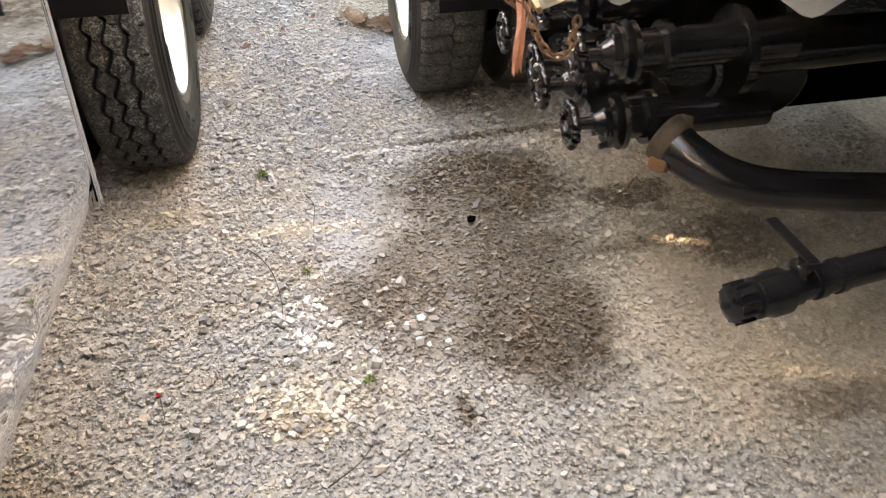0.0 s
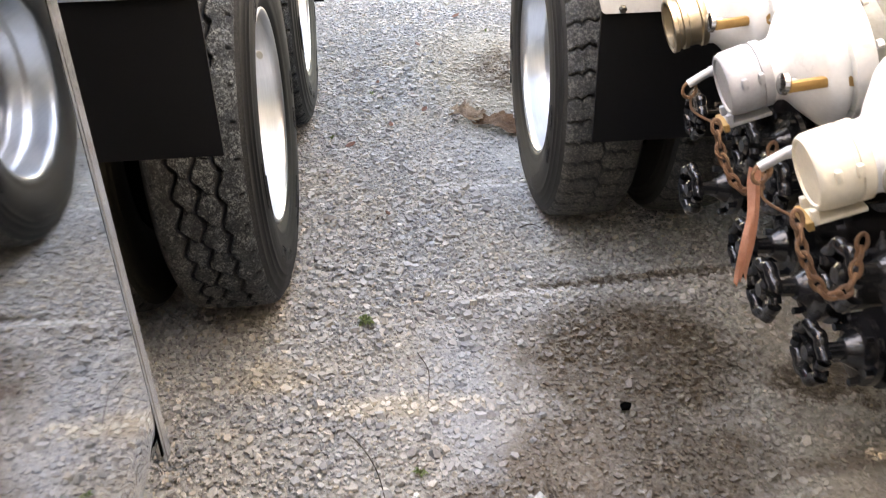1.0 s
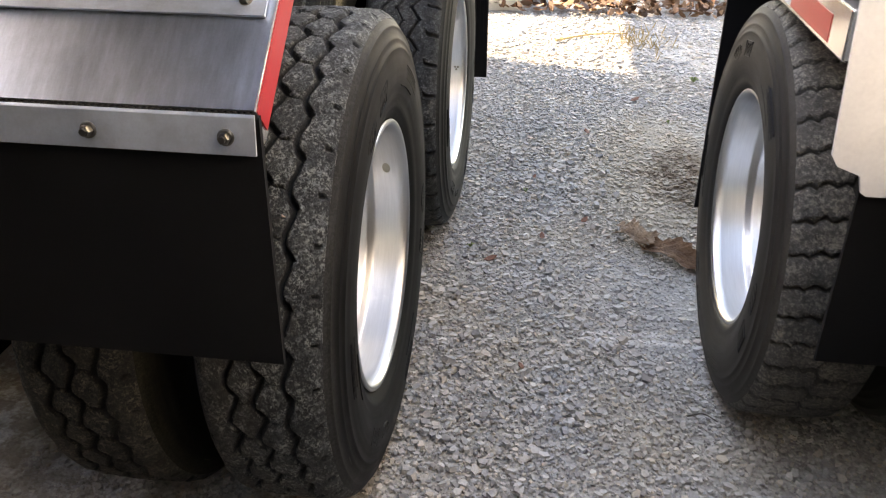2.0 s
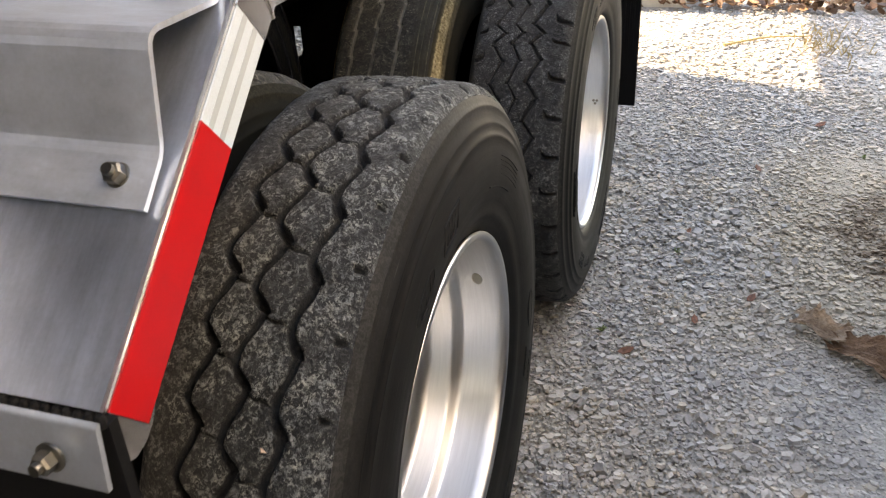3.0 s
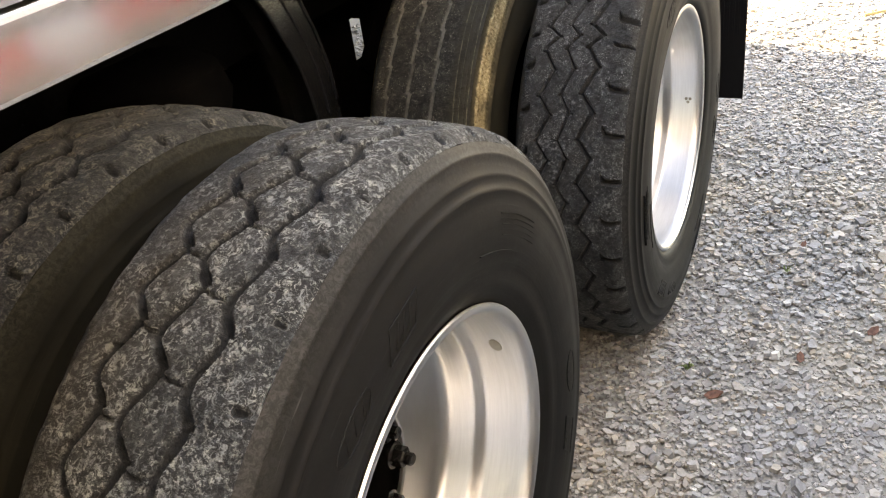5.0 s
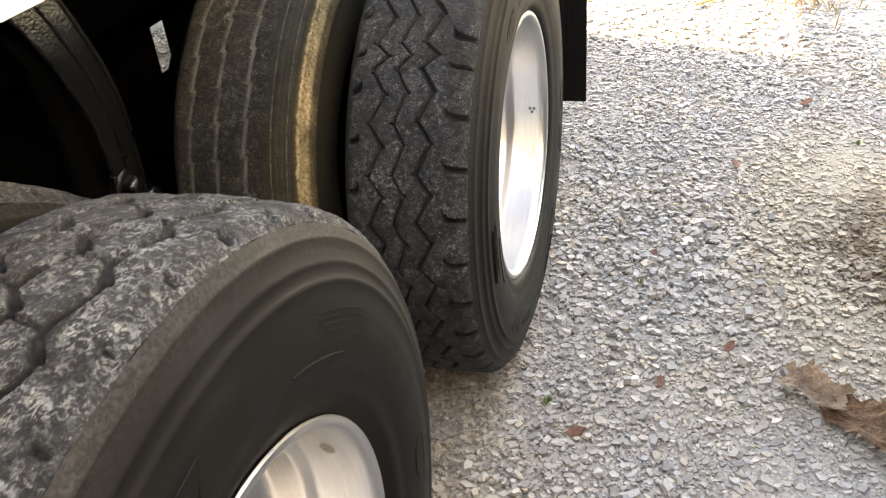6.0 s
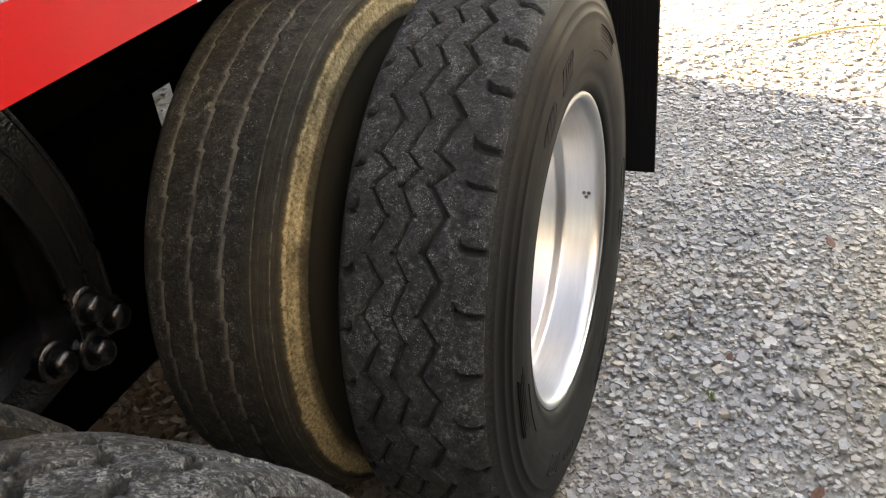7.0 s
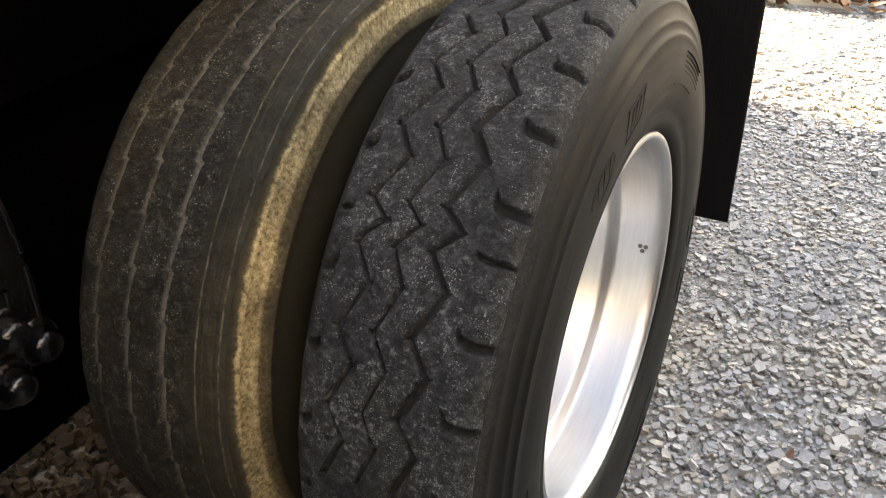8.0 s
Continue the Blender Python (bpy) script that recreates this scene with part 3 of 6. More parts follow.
def along(p, q):
    """A pose at p whose z points to q."""
    d = Vector(q) - Vector(p)
    return Matrix.Translation(p) @ d.to_track_quat("Z", "Y").to_matrix().to_4x4()


def lathe(profile, m, seg=32, caps=True):
    bm = bmesh.new()
    add_lathe(bm, profile, m, seg, caps)
    return bm


def rod(p, q, r, seg=16, r2=None, chamfer=0.0):
    n = (Vector(q) - Vector(p)).length
    r2 = r if r2 is None else r2
    prof = [(0, r), (n, r2)] if not chamfer else [(0, r - chamfer), (chamfer, r), (n - chamfer, r2), (n, r2 - chamfer)]
    return lathe(prof, along(p, q), seg)


def add_tube(bm, points, r, seg=12, closed=False):
    pts = [Vector(p) for p in points]
    n = len(pts)
    rings, up = [], Vector((0, 0, 1))
    for i, p in enumerate(pts):
        a = pts[(i + 1) % n] if closed or i < n - 1 else p
        b = pts[i - 1] if closed or i > 0 else p
        d = (a - b).normalized()
        side = d.cross(up)
        if side.length < 0.05:
            side = d.cross(Vector((0, 1, 0)))
        side.normalize()
        top = side.cross(d)
        rr = r[i] if isinstance(r, (list, tuple)) else r
        rings.append([bm.verts.new(p + rr * (math.cos(2 * math.pi * k / seg) * side + math.sin(2 * math.pi * k / seg) * top)) for k in range(seg)])
    last = n if closed else n - 1
    for i in range(last):
        lo, hi = rings[i], rings[(i + 1) % n]
        for k in range(seg):
            bm.faces.new((lo[k], lo[(k + 1) % seg], hi[(k + 1) % seg], hi[k]))
    if not closed:
        bm.faces.new(list(reversed(rings[0])))
        bm.faces.new(rings[-1])


def tube(points, r, seg=12, closed=False):
    bm = bmesh.new()
    add_tube(bm, points, r, seg, closed)
    return bm


def curve_points(pts, n=8):
    """A smooth line through the points."""
    P = [Vector(p) for p in pts]
    P = [2 * P[0] - P[1]] + P + [2 * P[-1] - P[-2]]
    out = []
    for a, b, c, d in zip(P, P[1:], P[2:], P[3:]):
        for k in range(n):
            t = k / n
            out.append(0.5 * (2 * b + (c - a) * t + (2 * a - 5 * b + 4 * c - d) * t * t + (3 * b - 3 * c + d - a) * t ** 3))
    return out + [P[-2]]


def add_strip(bm, line, x0, x1, thick):
    """A bent sheet: the line in (y, z), drawn out from x0 to x1, with its thickness to the left of the line."""
    pts = [Vector(p) for p in line]
    off = []
    for i, p in enumerate(pts):
        d0 = (p - pts[i - 1]).normalized() if i else (pts[1] - p).normalized()
        d1 = (pts[i + 1] - p).normalized() if i < len(pts) - 1 else d0
        nrm = Vector((-(d0 + d1).y, (d0 + d1).x)).normalized()
        k = max(0.4, nrm.dot(Vector((-d0.y, d0.x))))
        off.append(p + nrm * thick / k)
    cols = [[bm.verts.new((x, *q)) for q in (*pts, *reversed(off))] for x in (x0, x1)]
    n = len(cols[0])
    for k in range(n):
        bm.faces.new((cols[0][k], cols[0][(k + 1) % n], cols[1][(k + 1) % n], cols[1][k]))
    for k in range(len(pts) - 1):
        for c, flip in ((cols[0], 1), (cols[1], 0)):
            f = (c[k], c[k + 1], c[n - 2 - k], c[n - 1 - k])
            bm.faces.new(f if not flip else tuple(reversed(f)))
    bmesh.ops.recalc_face_normals(bm, faces=bm.faces[:])


def strip(line, x0, x1, thick=0.004):
    bm = bmesh.new()
    add_strip(bm, line, x0, x1, thick)
    return bm


def rounded(line, r=0.008, n=4):
    """Rounds the bends of a line in (y, z)."""
    pts = [Vector(p) for p in line]
    out = [pts[0]]
    for a, b, c in zip(pts, pts[1:], pts[2:]):
        u, w = (a - b).normalized(), (c - b).normalized()
        k = min(r, 0.4 * (a - b).length, 0.4 * (c - b).length)
        for i in range(n + 1):
            t = i / n
            out.append((b + u * k) * (1 - t) ** 2 + b * 2 * t * (1 - t) + (b + w * k) * t * t)
    return out + [pts[-1]]


def grid_mesh(name, co, closed, material, smooth=True):
    """A mesh from an array of rows of points; closed: the rows come round to the first."""
    n, m, _ = co.shape
    me = bpy.data.meshes.new(name)
    i, j = np.meshgrid(np.arange(n if closed else n - 1), np.arange(m - 1), indexing="ij")
    i2 = (i + 1) % n
    quads = np.stack([i * m + j, i2 * m + j, i2 * m + j + 1, i * m + j + 1], -1).reshape(-1)
    me.vertices.add(n * m)
    me.vertices.foreach_set("co", co.reshape(-1).astype(np.float32))
    me.loops.add(len(quads))
    me.loops.foreach_set("vertex_index", quads.astype(np.int32))
    me.polygons.add(len(quads) // 4)
    me.polygons.foreach_set("loop_start", np.arange(0, len(quads), 4, dtype=np.int32))
    me.update(calc_edges=True)
    me.validate()
    me.materials.append(material)
    if smooth:
        me.shade_smooth()
    return me


# ---- tyres ----
def wave(p):
    """A zigzag between -1 and 1 with short flats."""
    f = p % 1.0
    return np.clip(2.6 * (np.abs(2 * f - 1) - 0.5), -1, 1)


def groove(dist, width, depth):
    return depth * np.clip(1.5 - 1.5 * np.abs(dist) / width, 0, 1)


def block_tread(s, a):
    """Three winding grooves that jog into pits, thin cuts from pit to pit and shoulder notches: a worn drive tyre. s: -1 to 1 across, a: turns."""
    n, wide = 39, 0.0846
    deg = a * 360.0
    d = np.zeros_like(s)
    rows = ((-0.53, -0.35, 95.2), (-0.10, 0.08, 90.4), (0.40, 0.52, 95.2))
    for k, (s0, s1, pit) in enumerate(rows):
        f = ((deg - pit) * n / 360.0) % 1.0
        t = np.where(f < 0.69, f / 0.69, (f - 0.69) / 0.31)
        bow = 0.018 * np.sin(2 * math.pi * t) * (f < 0.69)
        line = np.where(f < 0.69, s1 + (s0 - s1) * t ** 0.8, s0 + (s1 + 0.02 - s0) * t) + bow
        jog = np.clip(1.25 - np.abs(f - 0.90) / 0.12, 0, 1)
        d = np.maximum(d, groove((s - line) * 0.112, 0.0074 + 0.0024 * jog, 0.0120 + 0.0060 * jog))
        if k < 2:
            lo, hi = s1, rows[k + 1][0]
            t = np.clip((s - lo) / (hi - lo), 0, 1)
            f = ((deg - pit - 0.1 - 1.6 * t - 0.25 * np.sin(6.0 * t)) * n / 360.0 + 0.5) % 1.0 - 0.5
            d = np.maximum(d, np.where((s > lo - 0.02) & (s < hi + 0.02), groove(f * wide, 0.0030, 0.0060), 0))
    for sg, at, lo in ((1, 92.4, 0.83), (-1, 98.0, 0.88)):
        f = ((deg - at) * n / 360.0 + 0.5) % 1.0 - 0.5
        d = np.maximum(d, np.where(sg * s > lo, groove(f * wide, 0.0060, 0.009) * np.clip((0.965 - sg * s) / 0.05, 0, 1), 0))
    lump = np.sin(6.283 * (n * a + 3 * s)) * np.sin(6.283 * (0.37 * n * a - 2.1 * s))
    return d + 0.0010 * lump


def zigzag_tread(s, a):
    """Three zigzag grooves with hooked bends and soft shoulder notches; the pitch is short at the mould's seam."""
    u = (a * 360.0 - 95.9) % 360.0
    p = np.interp(u, (0, 2.9, 7.3, 351.15, 357.4, 360), (0, 0.6, 1, 35, 35.6, 36))
    d = np.zeros_like(s)
    for mid, amp, w, h, sh in ((-0.475, 0.118, 0.0032, 0.0085, 0.095), (-0.09, 0.098, 0.0026, 0.0085, 0.05), (0.315, 0.122, 0.0042, 0.0100, 0.0)):
        f = (p - sh) % 1.0
        line = mid + amp * np.where(f < 0.6, 1 - f / 0.3, -1 + (f - 0.6) / 0.2)
        steep = f > 0.6
        d = np.maximum(d, groove((s - line) * 0.112, w * np.where(steep, 1.55, 1.6), h * np.where(steep, 1.05, 0.85)))
        for g, side in ((f, 1.0), ((f - 0.6) % 1.0, -1.0)):
            g = np.minimum(g, 1 - g)
            run = side * (s - mid) - amp
            d = np.maximum(d, np.where((run > -0.02) & (run < 0.055), groove(g * 0.091, 0.0034, h * 0.9), 0))
    for sg, at, lo, dep in ((1, 0.50, 0.63, 0.012), (-1, 0.05, 0.76, 0.012)):
        f = (p - at + 0.5) % 1.0 - 0.5
        run = sg * s - lo
        bend = 0.13 * np.exp(-np.maximum(run, 0) / 0.045)
        end = np.clip(run / 0.03 + 0.5, 0, 1)
        d = np.maximum(d, np.where(run > -0.03, groove((f + bend) * 0.091, 0.0078 + 0.03 * bend, dep) * end * np.clip((1.0 - sg * s) / 0.08, 0, 1), 0))
    return d + 0.0006 * np.sin(6.283 * (p + 2 * s)) * np.sin(6.283 * (0.41 * p - 1.7 * s))


def rib_tread(s, a):
    """Nearly straight thin grooves that step a little at each pitch, half filled with dust: a worn trailer tyre."""
    p = (a * 360.0 - 131.8) / 7.66
    d = np.zeros_like(s)
    for k, c in enumerate((-0.64, -0.18, 0.30)):
        f = (p + 0.13 * k) % 1.0
        node = np.clip(1.4 - np.minimum(f, 1 - f) / 0.05, 0, 1)
        line = c + 0.022 - 0.044 * f + 0.010 * np.sin(6.283 * 0.31 * p)
        d = np.maximum(d, groove((s - line) * 0.122, 0.0056 + 0.0030 * node, 0.0085))
        d = np.maximum(d, groove((s - line) * 0.122 - 0.0042 - 0.0015 * node, 0.0024, 0.0170))
        d = np.maximum(d, np.where(np.abs(s - c) < 0.055, groove(np.minimum(f, 1 - f) * 0.068, 0.0030, 0.006), 0))
    for c in (0.74, 0.82, 0.91):
        d = np.maximum(d, groove((s - c) * 0.122, 0.0016, 0.0020))
    return d


def lug_tread(s, a, n=46):
    """Cross lugs with a stepped cut and a centre groove."""
    p = a * n
    step = 0.10 * np.where(np.abs(s) > 0.62, 1.0, 0.0) + 0.06 * wave(3.2 * s) + np.where(s > 0, 0.5, 0.0)
    f = ((p + step) % 1.0) - 0.5
    d = groove(f * 0.072, 0.0055, 0.013)
    d = np.maximum(d, groove((s - 0.05 * wave(p)) * 0.112, 0.0045, 0.012))
    for c in (-0.60, 0.60):
        d = np.maximum(d, groove((s - c - 0.03 * wave(2 * p)) * 0.112, 0.002, 0.004))
    return d


def tyre_meshes(tread, R, material, n=960, across=84, half=0.112, side=SIDE, band=None):
    """Tread band and the two side walls of a 1.04 m lorry tyre; the axle is x, the outer side +x."""
    th = np.linspace(0, 1, n, endpoint=False)
    s = np.linspace(-1, 1, across)
    S, A = np.meshgrid(s, th)
    crown = 0.007 * S ** 2 + 0.014 * np.clip(np.abs(S) - 0.80, 0, 1) ** 2 / 0.04
    rough = 0.0007 * np.sin(A * 6.283 * 61 + 5 * S) * np.sin(A * 6.283 * 23 + 9 * S)
    r = R - crown - tread(S, A) + rough
    ang = 2 * math.pi * A
    co = np.stack([S * half, r * np.cos(ang), r * np.sin(ang)], -1)
    meshes = [grid_mesh("tread", co, True, material)]
    edge = R - 0.021
    walls = []
    for sign in (1, -1):
        prof = [(half, edge), (half + 0.0045, edge - 0.007), (half + 0.0078, edge - 0.0125), (half + 0.0100, edge - 0.0140), (half + 0.0092, edge - 0.0168), (half + 0.0128, edge - 0.027),
                (half + 0.0160, edge - 0.0370), (half + 0.0182, edge - 0.0390), (half + 0.0174, edge - 0.0420), (half + 0.0196, edge - 0.0490), (half + 0.0212, edge - 0.0550), (half + 0.0240, edge - 0.0568), (half + 0.0228, edge - 0.0605), (half + 0.0245, edge - 0.075), (half + 0.026, edge - 0.085),
                (half + 0.027, edge - 0.110), (half + 0.025, edge - 0.135), (half + 0.020, edge - 0.158), (half + 0.016, edge - 0.170), (half + 0.017, edge - 0.176),
                (half + 0.012, edge - 0.186), (half + 0.006, edge - 0.196), (half + 0.001, 0.301), (half - 0.008, 0.290)]
        m = 240
        t2 = np.linspace(0, 2 * math.pi, m, endpoint=False)
        P = np.array(prof)
        co = np.stack([np.broadcast_to(sign * P[:, 0], (m, len(P))), P[:, 1] * np.cos(t2)[:, None], P[:, 1] * np.sin(t2)[:, None]], -1)
        if sign < 0:
            co = co[::-1]
        walls.append(grid_mesh("sidewall", co, True, side))
    return meshes[0], walls


def rim_profile():
    """Dished outer wheel of a pair: lip, bead, barrel, drop and disc; x from the lip inwards, radius."""
    return [(0.0, 0.2985), (0.003, 0.3000), (0.006, 0.2985), (0.0075, 0.2940), (0.006, 0.2895), (0.001, 0.2860), (-0.008, 0.2835), (-0.020, 0.2820), (-0.075, 0.2790),
            (-0.083, 0.2765), (-0.092, 0.2690), (-0.100, 0.2660), (-0.135, 0.2630), (-0.146, 0.2580), (-0.152, 0.2480), (-0.153, 0.2350), (-0.152, 0.1800), (-0.149, 0.1450), (-0.1485, 0.1300), (-0.151, 0.1270), (-0.165, 0.1265)]


def add_sidewall_marks(wheel, mid, half, spin, seed):
    """Raised moulding on the sidewall: hatched emblems and fine arcs, as plain bars."""
    rnd = random.Random(seed)
    x = mid + half + 0.0262

    def bar(r0, t0, r1, t1, wide, name="moulded_bar"):
        p, q = [Vector((x, r * math.cos(radians(t - spin)), r * math.sin(radians(t - spin)))) for r, t in ((r0, t0), (r1, t1))]
        d = (q - p).normalized()
        nrm = Vector((0, -d.z, d.y)) * wide / 2
        bm = bmesh.new()
        low = [bm.verts.new(v - Vector((0.002, 0, 0))) for v in (p - nrm, q - nrm, q + nrm, p + nrm)]
        top = [bm.verts.new(v + Vector((0.0012, 0, 0))) for v in (p - 0.6 * nrm, q - 0.6 * nrm, q + 0.6 * nrm, p + 0.6 * nrm)]
        bm.faces.new(top)
        for k in range(4):
            bm.faces.new((low[k], low[(k + 1) % 4], top[(k + 1) % 4], top[k]))
        bmesh.ops.recalc_face_normals(bm, faces=bm.faces[:])
        part(name, bm, SIDE, wheel)

    for turn in (0, 128, 236):
        for t in (96.5, 99.0, 101.0, 103.0, 105.5):
            edge = 0.0024 if t in (96.5, 105.5) else 0.0016
            bar(0.376 if edge > 0.002 else 0.381, t + turn + 1.5, 0.413 if edge > 0.002 else 0.407, t + turn - 1.0, edge)
        bar(0.413, 95.5 + turn, 0.413, 104.5 + turn, 0.0024)
        bar(0.376, 98.0 + turn, 0.376, 107.0 + turn, 0.0024)
        ring = [(0.395 + 0.016 * math.sin(a) + 0.002 * math.cos(2 * a), 118.5 + turn + 6.0 * math.cos(a)) for a in np.linspace(0, 2 * math.pi, 15)[:-1]]
        for p, q in zip(ring, ring[1:] + ring[:1]):
            bar(*p, *q, 0.0020)
        for t in (115, 118, 121):
            bar(0.385, t + turn + 1.2, 0.405, t + turn - 0.6, 0.0016)
        for r in (0.392, 0.399, 0.406, 0.413, 0.420):
            t0 = 45 + turn + rnd.uniform(0, 3)
            for k in range(5):
                bar(r, t0 + 3.4 * k, r, t0 + 3.4 * (k + 1), 0.0010, "moulded_arc")
        for k in range(6):
            bar(0.372, 53 + turn + 3.2 * k, 0.372, 53 + turn + 3.2 * (k + 1), 0.0014, "moulded_arc")


def make_wheel(truck, x_lip, y, z, tread, R, tread_mat, side=SIDE, outward=1, dished=True, name="wheel", lip=0.026, spin=0.0, marks=0, across=84, n=960, half=0.112):
    """One wheel under a truck: disc and rim, with tyre, nuts and hub as its parts. outward: +1 if its outer side faces +x."""
    seg = 128
    bm = bmesh.new()
    m = pose(0, 0, 0, 0, 90, 0)
    add_lathe(bm, rim_profile(), m, seg, caps=False)
    # barrel behind the disc
    add_lathe(bm, [(-0.155, 0.245), (-0.215, 0.262), (-0.222, 0.285)], m, 64, caps=False)
    bmesh.ops.recalc_face_normals(bm, faces=bm.faces[:])
    # inner rims get near black, shade in place of polished metal
    wheel = part(name, bm, POLISHED if dished else DARK, truck, smooth=True)
    wheel.matrix_local = pose(x_lip, y, z, spin, 0, 0 if outward > 0 else 180)
    mid = -half - 0.027 + lip
    me, walls = tyre_meshes(tread, R, tread_mat, n, across, half, side)
    tyre = link("tyre", me, wheel, "black worn rubber truck tyre")
    tyre.location.x = mid
    for w in walls:
        o = link("sidewall", w, wheel)
        o.location.x = mid
    if marks:
        add_sidewall_marks(wheel, mid, half, spin, marks)
    if dished:
        hub = part("hub", lathe([(-0.21, 0.126), (-0.158, 0.126), (-0.154, 0.122), (-0.153, 0.108), (-0.151, 0.070), (-0.138, 0.064), (-0.135, 0.056), (-0.134, 0.004)], m, 40), DARK, wheel, "black greasy wheel hub", True)
        for k in range(8):
            t = 2 * math.pi * k / 8 + radians(40 - spin)
            bm = bmesh.new()
            mm = Matrix.Translation((-0.153, 0.098 * math.cos(t), 0.098 * math.sin(t))) @ pose(0, 0, 0, 0, 90, 0)
            add_lathe(bm, [(0.0, 0.021), (0.005, 0.021), (0.006, 0.0165)], mm, 20)
            add_lathe(bm, [(0.006, 0.0165), (0.022, 0.0165), (0.025, 0.0130)], mm, 6)
            add_lathe(bm, [(0.025, 0.0100), (0.034, 0.0100), (0.036, 0.008)], mm, 12)
            part("hub_nut", bm, BLACK, hub)
        if tread is block_tread:
            spot = part("oval_mark", lathe([(0, 0.0125), (0.0006, 0.012)], pose(0, 0, 0), 24), DULLMARK, wheel, "dull oval mark on the polished barrel")
            spot.matrix_local = pose(0, 0, 0, 20.3 - spin, 0, 0) @ Matrix.Translation((-0.044, 0.2802, 0)) @ pose(0, 0, 0, 90, 0, 0) @ Matrix.Diagonal((0.8, 1.25, 1, 1))
    return wheel


# ---- ground ----
def ground_sheet():
    def steps(lo, hi, d):
        near = np.arange(lo, hi + d / 2, d)
        out = np.array([0.5, 1.5, 4, 10, 30, 90, 300])
        return np.concatenate([lo - out[::-1], near, hi + out])
    xs, ys = steps(-3.0, 3.0, 0.06), steps(-1.0, 9.0, 0.06)
    X, Y = np.meshgrid(xs, ys, indexing="ij")
    near = (np.abs(X) < 3.2) & (Y > -1.2) & (Y < 9.2)
    Z = np.where(near, 0.006 * np.sin(3.1 * X + 1.7 * Y) * np.sin(2.3 * Y - X) + 0.0025 * np.sin(17 * X + 5 * Y) * np.sin(13 * Y - 4 * X), 0.0) - 0.004
    Z = Z + 0.10 * np.clip((Y - 7.6) / 1.5, 0, 1)
    me = grid_mesh("ground", np.stack([X, Y, Z], -1), False, GROUND)
    return tagged(link("ground", me), "grey crushed limestone gravel yard with damp stains", "ground", kind="structure")


ground = ground_sheet()
# unseen wall added to stop light from behind the camera
tagged(part("wall_back", box((18.0, 0.2, 6.5), (0, -3.3, 3.2), bevel=0.01), SCREENWALL), "plain dull unseen wall added to block light", "wall", kind="structure")

ANGLES = 2 * np.pi * np.arange(5) / 5
CHIP_F = np.array([(k, (k + 1) % 5, 5 + (k + 1) % 5) for k in range(5)] + [(k, 5 + (k + 1) % 5, 5 + k) for k in range(5)] + [(5, 6, 7), (5, 7, 8), (5, 8, 9)])
rng = np.random.default_rng(7)


def rand_turns(n, tilt):
    yaw, u, v = rng.uniform(0, 2 * np.pi, n), rng.normal(0, tilt, n), rng.normal(0, tilt, n)
    c, s, z, o = np.cos(yaw), np.sin(yaw), np.zeros(n), np.ones(n)
    Rz = np.stack([np.stack([c, -s, z], -1), np.stack([s, c, z], -1), np.stack([z, z, o], -1)], 1)
    c, s = np.cos(u), np.sin(u)
    Rx = np.stack([np.stack([o, z, z], -1), np.stack([z, c, -s], -1), np.stack([z, s, c], -1)], 1)
    c, s = np.cos(v), np.sin(v)
    Ry = np.stack([np.stack([c, z, s], -1), np.stack([z, o, z], -1), np.stack([-s, z, c], -1)], 1)
    return Rz @ Rx @ Ry


def scatter(name, xy, size, flat, material, lift=0.25, tilt=0.35, base_z=0.0):
    """Many broken stones in one mesh, each an island of its own."""
    n = len(xy)
    turn = ANGLES[None, None] + rng.uniform(-0.42, 0.42, (n, 2, 5)) * np.array([1.0, 0.5])[None, :, None]
    turn[:, 1] = 0.6 * turn[:, 0] + 0.4 * turn[:, 1]
    reach = rng.uniform(0.70, 1.12, (n, 2, 5)) * np.array([1.0, 0.88])[None, :, None]
    high = np.array([-0.75, 0.75])[None, :, None] + rng.uniform(-0.20, 0.20, (n, 2, 5))
    V = np.stack([reach * np.cos(turn), reach * np.sin(turn), high], -1).reshape(n, 10, 3) * 1.12
    V = V * np.stack([rng.uniform(0.75, 1.3, n), rng.uniform(0.6, 1.0, n), flat * rng.uniform(0.7, 1.3, n)], -1)[:, None] * size[:, None, None]
    V = np.einsum("nij,nkj->nki", rand_turns(n, tilt), V)
    V[..., 0] += xy[:, None, 0]
    V[..., 1] += xy[:, None, 1]
    V[..., 2] += (lift * size * flat)[:, None] + base_z
    F = CHIP_F[None] + 10 * np.arange(n)[:, None, None]
    me = bpy.data.meshes.new(name)
    me.vertices.add(10 * n)
    me.vertices.foreach_set("co", V.reshape(-1).astype(np.float32))
    idx = F.reshape(-1).astype(np.int32)
    me.loops.add(len(idx))
    me.loops.foreach_set("vertex_index", idx)
    me.polygons.add(len(idx) // 3)
    me.polygons.foreach_set("loop_start", np.arange(0, len(idx), 3, dtype=np.int32))
    me.update(calc_edges=True)
    me.shade_flat()
    me.materials.append(material)
    return me


def spread(n, x0, x1, y0, y1):
    return np.stack([rng.uniform(x0, x1, n), rng.uniform(y0, y1, n)], -1)


def packed_side(xy):
    """1 where the yard is packed fine by traffic, 0 where loose stone lies."""
    edge = 0.46 + 0.10 * np.sin(2.1 * xy[:, 1]) + 0.05 * np.sin(7 * xy[:, 1])
    return np.clip((xy[:, 0] - edge) / 0.25, 0, 1) * np.clip((3.7 - xy[:, 1]) / 0.5, 0, 1)


xy = spread(92000, -1.15, 1.40, 0.75, 6.2)
near = np.clip((2.6 - xy[:, 1]) / 1.2, 0, 1)
